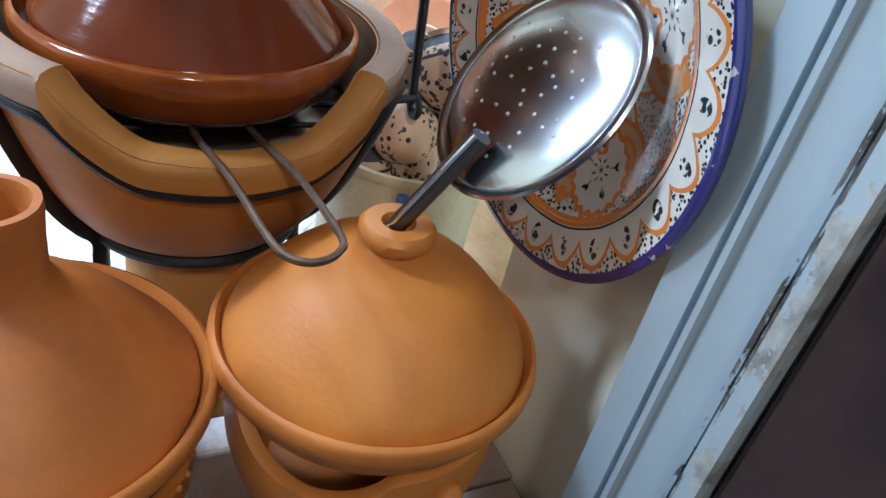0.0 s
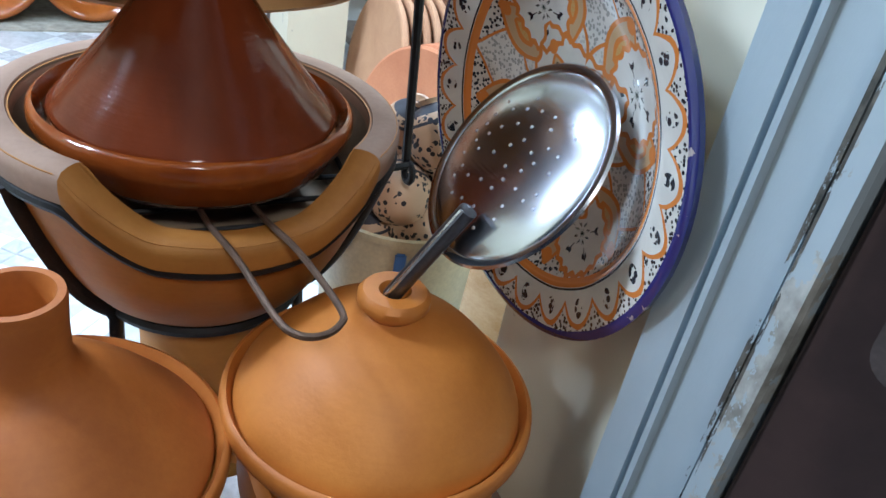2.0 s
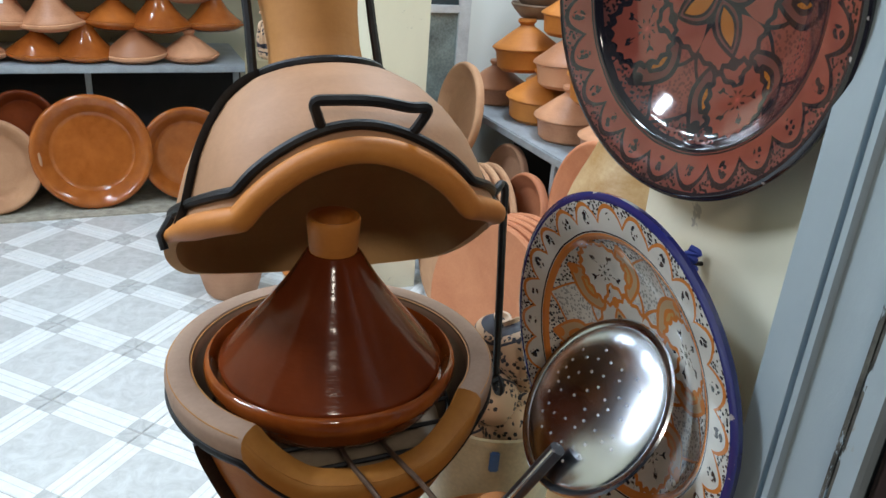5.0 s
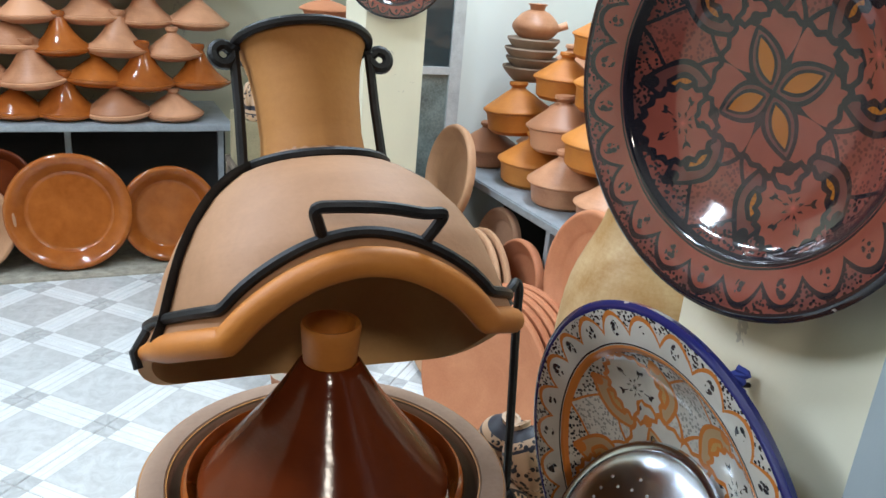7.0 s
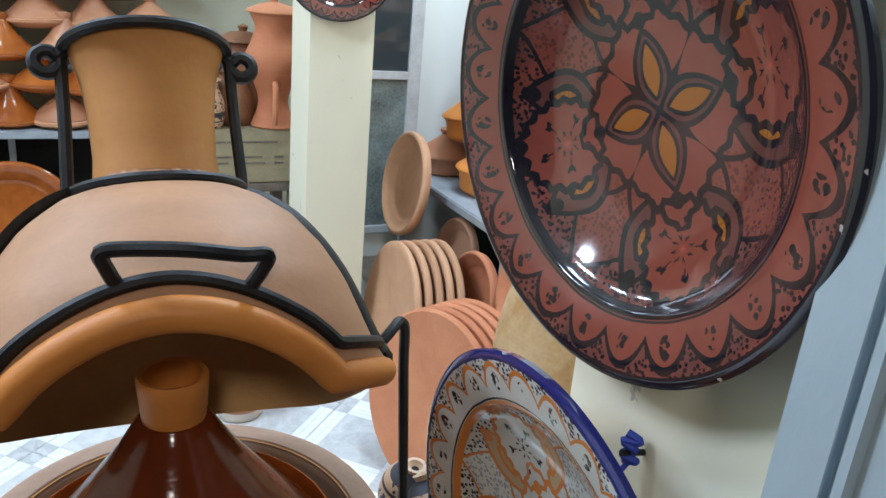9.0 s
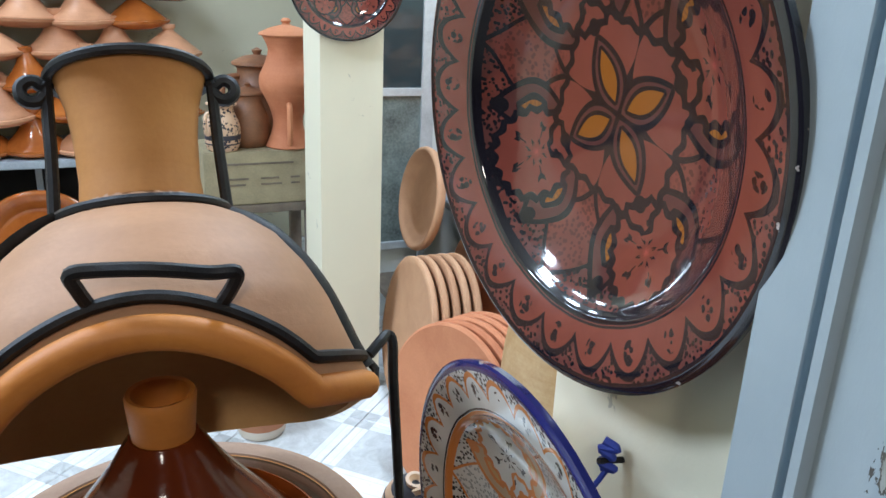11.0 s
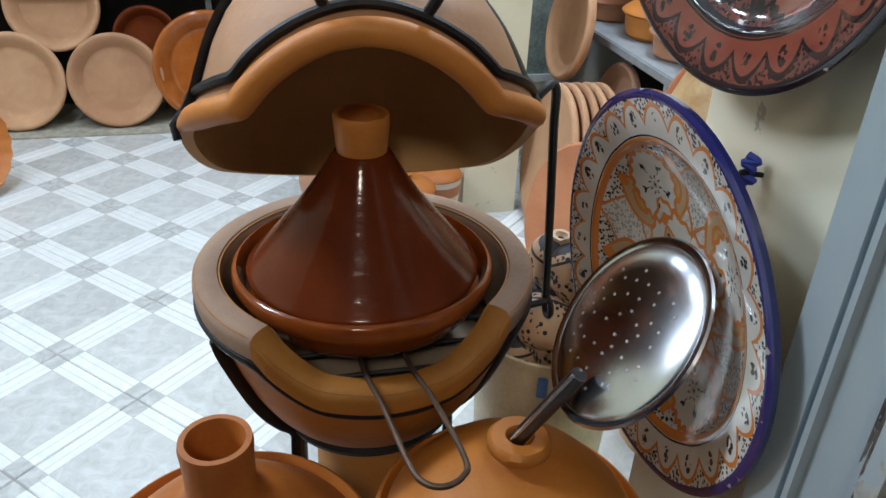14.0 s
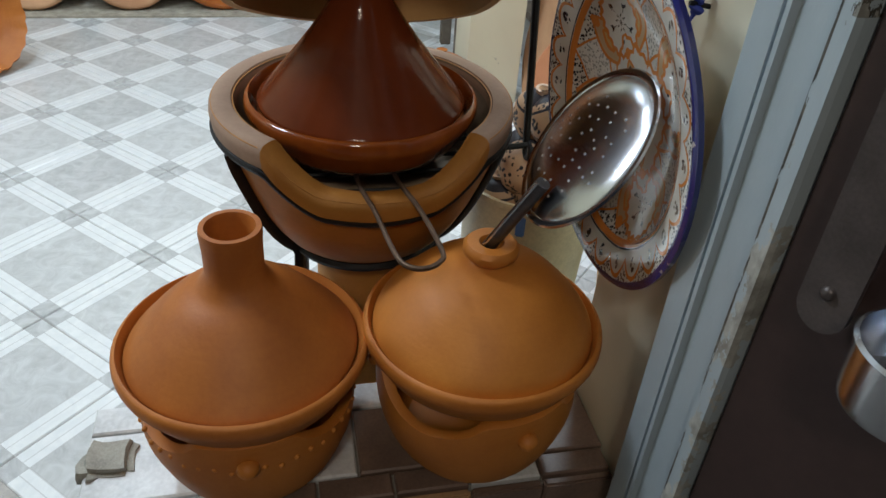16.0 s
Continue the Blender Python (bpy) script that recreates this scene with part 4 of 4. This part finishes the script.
def tall_vase(m, s, label):
    t = thing("tall_vase", m, label, "vase", "vases on the carton")
    k = lambda l: [(r * s, z * s) for r, z in l]
    part("body", lathe(k(soft([(0.0, 0.0), (0.075, 0.0), (0.072, 0.02), (0.055, 0.06), (0.052, 0.10), (0.068, 0.15), (0.092, 0.20), (0.094, 0.24), (0.074, 0.285), (0.062, 0.33), (0.078, 0.37), (0.084, 0.375)], 3) + [(0.076, 0.376), (0, 0.36)]), 40), TERRACOTTA_RED, t)
    part("lid", lathe(k(soft([(0.09, 0.376), (0.09, 0.384), (0.05, 0.402), (0.016, 0.41)], 2) + [(0.012, 0.416), (0.018, 0.424), (0.010, 0.433), (0, 0.434)]), 32), TERRACOTTA_RED, t)
    part("handle", tube(soft3([(0, -0.070 * s, 0.02 * s), (0, -0.092 * s, 0.06 * s), (0, -0.090 * s, 0.14 * s), (0, -0.066 * s, 0.155 * s)], 5), 0.010 * s, 8), TERRACOTTA_RED, t, "strap handle", m=pose(0, 0, 0, 0, 0, -8))
    return t


tall_vase(pose(0.650, 2.64, 0.754), 0.97, "tall waisted terracotta jar with lid and strap handle")


def jug(m, mat, label, s=1.0):
    t = thing("lidded_jug", m, label, "jug", "vases on the carton")
    k = lambda l: [(r * s, z * s) for r, z in l]
    part("body", lathe(k(soft([(0.0, 0.0), (0.055, 0.0), (0.068, 0.05), (0.066, 0.10), (0.048, 0.145), (0.046, 0.165), (0.055, 0.172)], 3) + [(0.05, 0.173), (0, 0.165)]), 36), mat, t)
    part("lid", lathe(k([(0.058, 0.174), (0.057, 0.180), (0.03, 0.192), (0.008, 0.196), (0.012, 0.206), (0, 0.212)]), 28), mat, t)
    part("handle", tube(soft3(k3((0.05, 0, 0.15), s, (0.085, 0, 0.14), (0.088, 0, 0.08), (0.06, 0, 0.04)), 5), 0.007 * s, 8), mat, t)
    return t


def k3(a, s, *more):
    return [tuple(c * s for c in v) for v in (a, *more)]


JAR_CLAY = clay("jar_clay", (0.36, 0.19, 0.06), (0.66, 0.50, 0.30), 0.5)
WHITE_WALL = wall_paint("white_wall_paint", (0.76, 0.79, 0.77), (0.50, 0.50, 0.46), 0.3)
GLASS_DUSTY = plain("dusty_glass", (0.16, 0.19, 0.18), 0.2, 0, 0.6, 9, 0.02)
DARKCLAY = clay("dark_patterned_clay", (0.06, 0.03, 0.02), (0.30, 0.13, 0.06), 0.5)
jug(pose(0.525, 2.68, 0.754, 0, 0, 180), DARKCLAY, "brown jug with dark pattern and lid")
jug(pose(0.43, 2.62, 0.754, 0, 0, 220), SPECKLED, "pale jug with black patterned bands", 0.85)
jug(pose(0.575, 2.765, 0.754, 0, 0, 200), DARKCLAY, "dark brown jug behind the tall jar", 1.5)
lime = part("lime_tag", box(0.60, 3.925, 1.50, 0.66, 3.948, 1.58, 0.006), LIME, smooth=False)
tagged(lime, "lime-green plastic tag on the back wall", "tag")
p = part("painted_plate", dished(0.16, 0.028), red_plate_material(0.16), m=turn_to((0.725, 2.185, 1.29), (-0.15, -0.98, -0.1), 20))
tagged(p, "dark red painted plate hung on the pillar", "plate", "painted plates by the doorway")

# striped pots on the floor beside the pillar
def striped_pot(m, s, label):
    t = thing("striped_pot", m, label, "pot", "striped pots by the pillar")
    k = lambda l: [(r * s, z * s) for r, z in l]
    part("body", lathe(k(soft([(0.0, 0.0), (0.06, 0.0), (0.072, 0.05), (0.082, 0.12), (0.086, 0.17)], 3) + [(0.08, 0.17), (0, 0.15)]), 36), STRIPED, t)
    part("lid", lathe(k(soft([(0.088, 0.171), (0.086, 0.18), (0.05, 0.198), (0.02, 0.204)], 2) + [(0.012, 0.21), (0.02, 0.222), (0, 0.226)]), 28), TERRACOTTA, t)
    return t


striped_pot(pose(0.435, 2.10, 0), 1.05, "striped terracotta pot with small lid on the floor")
striped_pot(pose(0.565, 2.23, 0), 0.95, "striped terracotta pot with lid beside the pillar")
q = part("clay_pot", lathe(soft([(0, 0), (0.075, 0), (0.10, 0.06), (0.11, 0.12), (0.10, 0.16)], 3) + [(0.09, 0.16), (0, 0.14)], 36), PALE, m=pose(0.22, 2.36, 0))
tagged(q, "pale clay pot with white band on the floor", "pot")

# ---------- leaning stacks of clay discs ----------
def disc_plate(R):
    return lathe([(0, -0.008), (0.80 * R, -0.007), (0.90 * R, 0.0), (0.97 * R, 0.004), (R, 0.0), (R, -0.012), (0.97 * R, -0.020), (0.80 * R, -0.022), (0, -0.022)], 48, 0.006, 4)


def leaning(x, y, R, n, mat, label, group, facing, step, tilt=12, zoff=0.0, oval=1.0):
    d = Vector((math.cos(radians(facing)), math.sin(radians(facing)), 0))
    nrm = d * math.cos(radians(tilt)) + Vector((0, 0, math.sin(radians(tilt))))
    first = None
    for i in range(n):
        c = Vector((x, y, zoff + R * math.cos(radians(tilt)) + 0.012)) - d * (R * math.sin(radians(tilt))) - d * (step * i)
        pm = turn_to(c, nrm, 31 * i) @ Matrix.Diagonal((1, 1, 1, 1))
        if first is None:
            first = part("clay_disc", disc_plate(R), mat, m=pm)
            tagged(first, label, "clay plate", group)
        else:
            copy_thing(first, pm)


leaning(0.855, 2.10, 0.245, 5, TAN, "tan clay plate leaning in a row on the floor", "tan clay plates leaning", 176, 0.034, 8)
leaning(0.775, 1.60, 0.24, 5, TERRACOTTA_RED, "reddish clay plate leaning in a row on the floor", "reddish clay plates leaning", 196, 0.032, 10)

# ---------- right-hand shelf with casseroles ----------
rshelf = thing("side_shelf", pose(0, 0, 0), "grey metal side shelf stacked with casseroles", "shelf")
part("board", box(1.15, 0.9, SHELF_Z - 0.03, 2.2, 2.78, SHELF_Z, 0.004), SHELF_PAINT, rshelf, smooth=False)
for y in (1.0, 1.9, 2.7):
    part("post", box(1.16, y - 0.012, 0, 1.185, y + 0.012, SHELF_Z - 0.03, 0.002), SHELF_PAINT, rshelf, smooth=False)
part("low_plank", box(0.99, 1.0, 0.17, 2.2, 2.78, 0.20, 0.003), WOOD, rshelf, "low dark plank", smooth=False)
part("ledge", box(0.99, 1.36, 0.201, 1.12, 1.74, 0.36, 0.003), WOOD, rshelf, "dark wooden ledge", smooth=False)
# shade under the side shelf, likewise an added black sheet
part("dark_backing", box(1.5, 0.9, 0, 1.52, 2.78, SHELF_Z - 0.031, 0), UNDER_SHADE, rshelf, "black sheet standing for the shade under the shelf", smooth=False)


def casserole(m, mat):
    t = thing("casserole", m, "terracotta casserole with conical lid on the side shelf" if mat is SHELF_CLAY else "orange clay casserole with lid on the side shelf", "casserole", "casseroles on the side shelf")
    part("pot", lathe([(0, 0), (0.095, 0), (0.112, 0.015), (0.118, 0.07), (0.124, 0.078), (0.122, 0.086), (0, 0.08)], 36), mat, t)
    part("lid", lathe(soft([(0.130, 0.084), (0.131, 0.092), (0.10, 0.115), (0.06, 0.145), (0.03, 0.165)], 2) + [(0.026, 0.172), (0.036, 0.184), (0.034, 0.194), (0, 0.194)], 36), mat, t)
    return t


protos2 = {}
for row in range(4):
    for i in range(7 - row):
        for j in range(2):
            if j == 0 and i == 0 and row > 1:
                continue
            mat = OCHRE if rnd.random() < 0.25 else SHELF_CLAY
            x, y = 1.30 + 0.26 * j + 0.05 * row + rnd.uniform(-0.03, 0.03), 2.60 - 0.27 * i - 0.135 * (row % 2) + rnd.uniform(-0.03, 0.03)
            s = rnd.uniform(0.84, 1.0)
            pm = pose(x, y, SHELF_Z + 0.150 * row, rnd.uniform(-5, 5), rnd.uniform(-5, 5), rnd.uniform(0, 360)) @ Matrix.Diagonal((s, s, s, 1))
            if mat not in protos2:
                protos2[mat] = casserole(pm, mat)
            else:
                copy_thing(protos2[mat], pm @ Matrix.Diagonal((1 / protos2[mat].scale[0],) * 3 + (1,)))
STACK_CLAY = clay("grey_brown_clay", (0.20, 0.14, 0.10), (0.36, 0.26, 0.19), 0.8)
for k in range(4):
    b = part("stacked_bowl", lathe([(0, 0), (0.055, 0), (0.085, 0.03), (0.098, 0.048), (0.096, 0.054), (0.085, 0.046), (0.05, 0.01), (0, 0.008)], 36, 0.02, k), STACK_CLAY, m=pose(1.40 + 0.008 * math.sin(k * 2.3), 2.53 + 0.008 * math.cos(k * 1.7), 0.918 + 0.034 * k, 0, 0, 40 * k))
    tagged(b, "dusty grey-brown clay bowl in a stack", "bowl", "stacked bowls on the side shelf")
small = thing("small_pot", pose(1.405, 2.53, 1.072), "small round terracotta pot on stacked bowls", "pot")
part("body", lathe(soft([(0, 0), (0.05, 0), (0.080, 0.025), (0.084, 0.05), (0.055, 0.085), (0.026, 0.10)], 3) + [(0.028, 0.112), (0.036, 0.12), (0.03, 0.122), (0, 0.11)], 36, 0.01), SHELF_CLAY, small)
part("spout", tube([(0.07, -0.03, 0.04), (0.105, -0.045, 0.055)], 0.014, 10), SHELF_CLAY, small)
for x, y, z, R, mat, lab in ((1.04, 2.42, 0.42, 0.180, TAN, "pale clay platter standing upright by the shelf"), (1.17, 2.25, 0.22, 0.15, PALE, "small pale clay plate standing upright"), (1.10, 1.98, 0.20, 0.15, TERRACOTTA_RED, "reddish clay plate standing upright"), (1.17, 1.70, 0.20, 0.18, TERRACOTTA_RED, "reddish clay plate standing upright"), (1.05, 1.55, 0.362, 0.185, TERRACOTTA_RED, "large orange clay plate standing on a ledge")):
    p = part("upright_plate", platter(R, 0.03), mat, m=turn_to((x, y, z + R), (-0.98, 0.02, 0.16), y * 50))
    tagged(p, lab, "plate", "plates standing by the side shelf")

# tan jar with a handle close behind the pier
jar = thing("tan_jar", pose(0.85, 1.08, 0), "tall mottled tan clay jar standing behind the pier", "jar")
part("body", lathe(soft([(0.0, 0.0), (0.10, 0.0), (0.13, 0.12), (0.158, 0.38), (0.158, 0.60), (0.142, 0.74), (0.10, 0.85), (0.088, 0.90)], 4) + [(0.078, 0.90), (0, 0.80)], 44), JAR_CLAY, jar)

# window and plain wall behind the side shelf
slab("wall_inner", 0.85, 2.80, 0, 2.25, 2.90, 2.75, WHITE_WALL, "bluish white inner wall behind the casseroles")
win = thing("window_1", pose(0.90, 2.765, 0), "aluminium framed window with dark glass", "window", "", "structure")
for x0, x1, z0, z1 in ((0, 0.03, 0.3, 2.1), (0.285, 0.335, 0.3, 2.1), (0.03, 0.285, 0.90, 0.93), (0.03, 0.285, 0.3, 0.33), (0.03, 0.285, 2.07, 2.1)):
    part("frame_bar", box(x0, 0, z0, x1, 0.034, z1, 0.002), ALU, win, smooth=False)
part("pane", box(0.03, 0.012, 0.33, 0.285, 0.02, 0.90, 0), GLASS_DUSTY, win, "dusty glass pane", smooth=False)
part("pane", box(0.03, 0.012, 0.93, 0.285, 0.02, 2.07, 0), GLASS, win, "dark glass pane", smooth=False)

# steel pot by the door leaf
pot = thing("steel_pot", pose(0.408, 0.062, 0.808) @ Matrix.Diagonal((0.75, 0.75, 1, 1)), "polished steel pot hung on the door leaf", "pot")
part("body", lathe(soft([(0, 0), (0.048, 0), (0.055, 0.007), (0.057, 0.046)], 3) + [(0.060, 0.048), (0.056, 0.050), (0.052, 0.010), (0, 0.008)], 44), STEEL, pot)

part("hook", tube([(0.054, 0.0, 0.040), (0.075, 0.02, 0.050)], 0.004, 8), IRON, pot)

# ---------- tiles ----------
def tile_mesh(w, h, t, mat, bev=0.0025):
    bm = bmesh.new()
    xs, ys = w / 2, h / 2
    top = [bm.verts.new(v) for v in ((-xs + bev, -ys + bev, t), (xs - bev, -ys + bev, t), (xs - bev, ys - bev, t), (-xs + bev, ys - bev, t))]
    low = [bm.verts.new(v) for v in ((-xs, -ys, t - bev), (xs, -ys, t - bev), (xs, ys, t - bev), (-xs, ys, t - bev))]
    bot = [bm.verts.new((v.co.x, v.co.y, 0)) for v in low]
    bm.faces.new(top)
    for a, b in ((low, top), (bot, low)):
        for i in range(4):
            bm.faces.new((a[i], a[(i + 1) % 4], b[(i + 1) % 4], b[i]))
    me = bpy.data.meshes.new("tile")
    bm.to_mesh(me)
    bm.free()
    me.materials.append(mat)
    return me


me = tile_mesh(0.2975, 0.2975, 0.005, TILE)
OX, OY, D = -0.535, 1.635, 0.3 / math.sqrt(2)
for i in range(-12, 13):
    for j in range(-12, 13):
        x, y = OX + D * (i - j), OY + D * (i + j) + D
        if -2.25 < x < 2.05 and 0.66 < y < 3.9:
            ob = new("tile", me)
            ob.parent = floor
            ob.matrix_basis = pose(x, y, -0.005, rnd.uniform(-0.08, 0.08), rnd.uniform(-0.08, 0.08), 45 + 90 * rnd.randrange(4))
STEP_COLS = ((-0.260, -0.118, 0), (-0.114, 0.085, 0), (0.089, 0.295, 1), (0.299, 0.426, 1))
for y0, y1, flip in ((0.422, 0.533, 0), (0.537, 0.584, 1)):
    for x0, x1, dark in STEP_COLS:
        ob = new("tile", tile_mesh(x1 - x0, y1 - y0, 0.012, STEP_DARK if x0 > 0 and (dark != flip or x0 > 0.2) else STEP_TILE))
        ob.parent = step
        ob.matrix_basis = pose((x0 + x1) / 2, (y0 + y1) / 2, STEP_Z - 0.012, rnd.uniform(-0.4, 0.4), rnd.uniform(-0.3, 0.3))
strip = [tile_mesh(0.094, 0.034, 0.012, STEP_TILE), tile_mesh(0.094, 0.034, 0.012, STEP_DARK)]
for i in range(7):
    ob = new("tile", strip[i in (2, 3, 4, 6)])
    ob.parent = step
    ob.matrix_basis = pose(-0.213 + 0.098 * i, 0.401, STEP_Z - 0.012, rnd.uniform(-0.6, 0.6))
for i in range(7):
    part("edge_tile", box(-0.262 + 0.098 * i, 0.366, STEP_Z - 0.05, -0.262 + 0.098 * i + 0.096, 0.379, STEP_Z - 0.001, 0.003), STEP_EDGE if i < 5 else STEP_DARK, step, smooth=False)
bm = box(-0.262, 0.462, STEP_Z - 0.03, -0.200, 0.516, STEP_Z + 0.012, 0.008)
bmesh.ops.subdivide_edges(bm, edges=bm.edges[:], cuts=2, use_grid_fill=True)
for v in bm.verts:
    v.co += noise.noise_vector(v.co * 32) * 0.013 + noise.noise_vector(v.co * 110) * 0.004
part("cement_lump", bm, CEMENT, step, "rough cement lump")
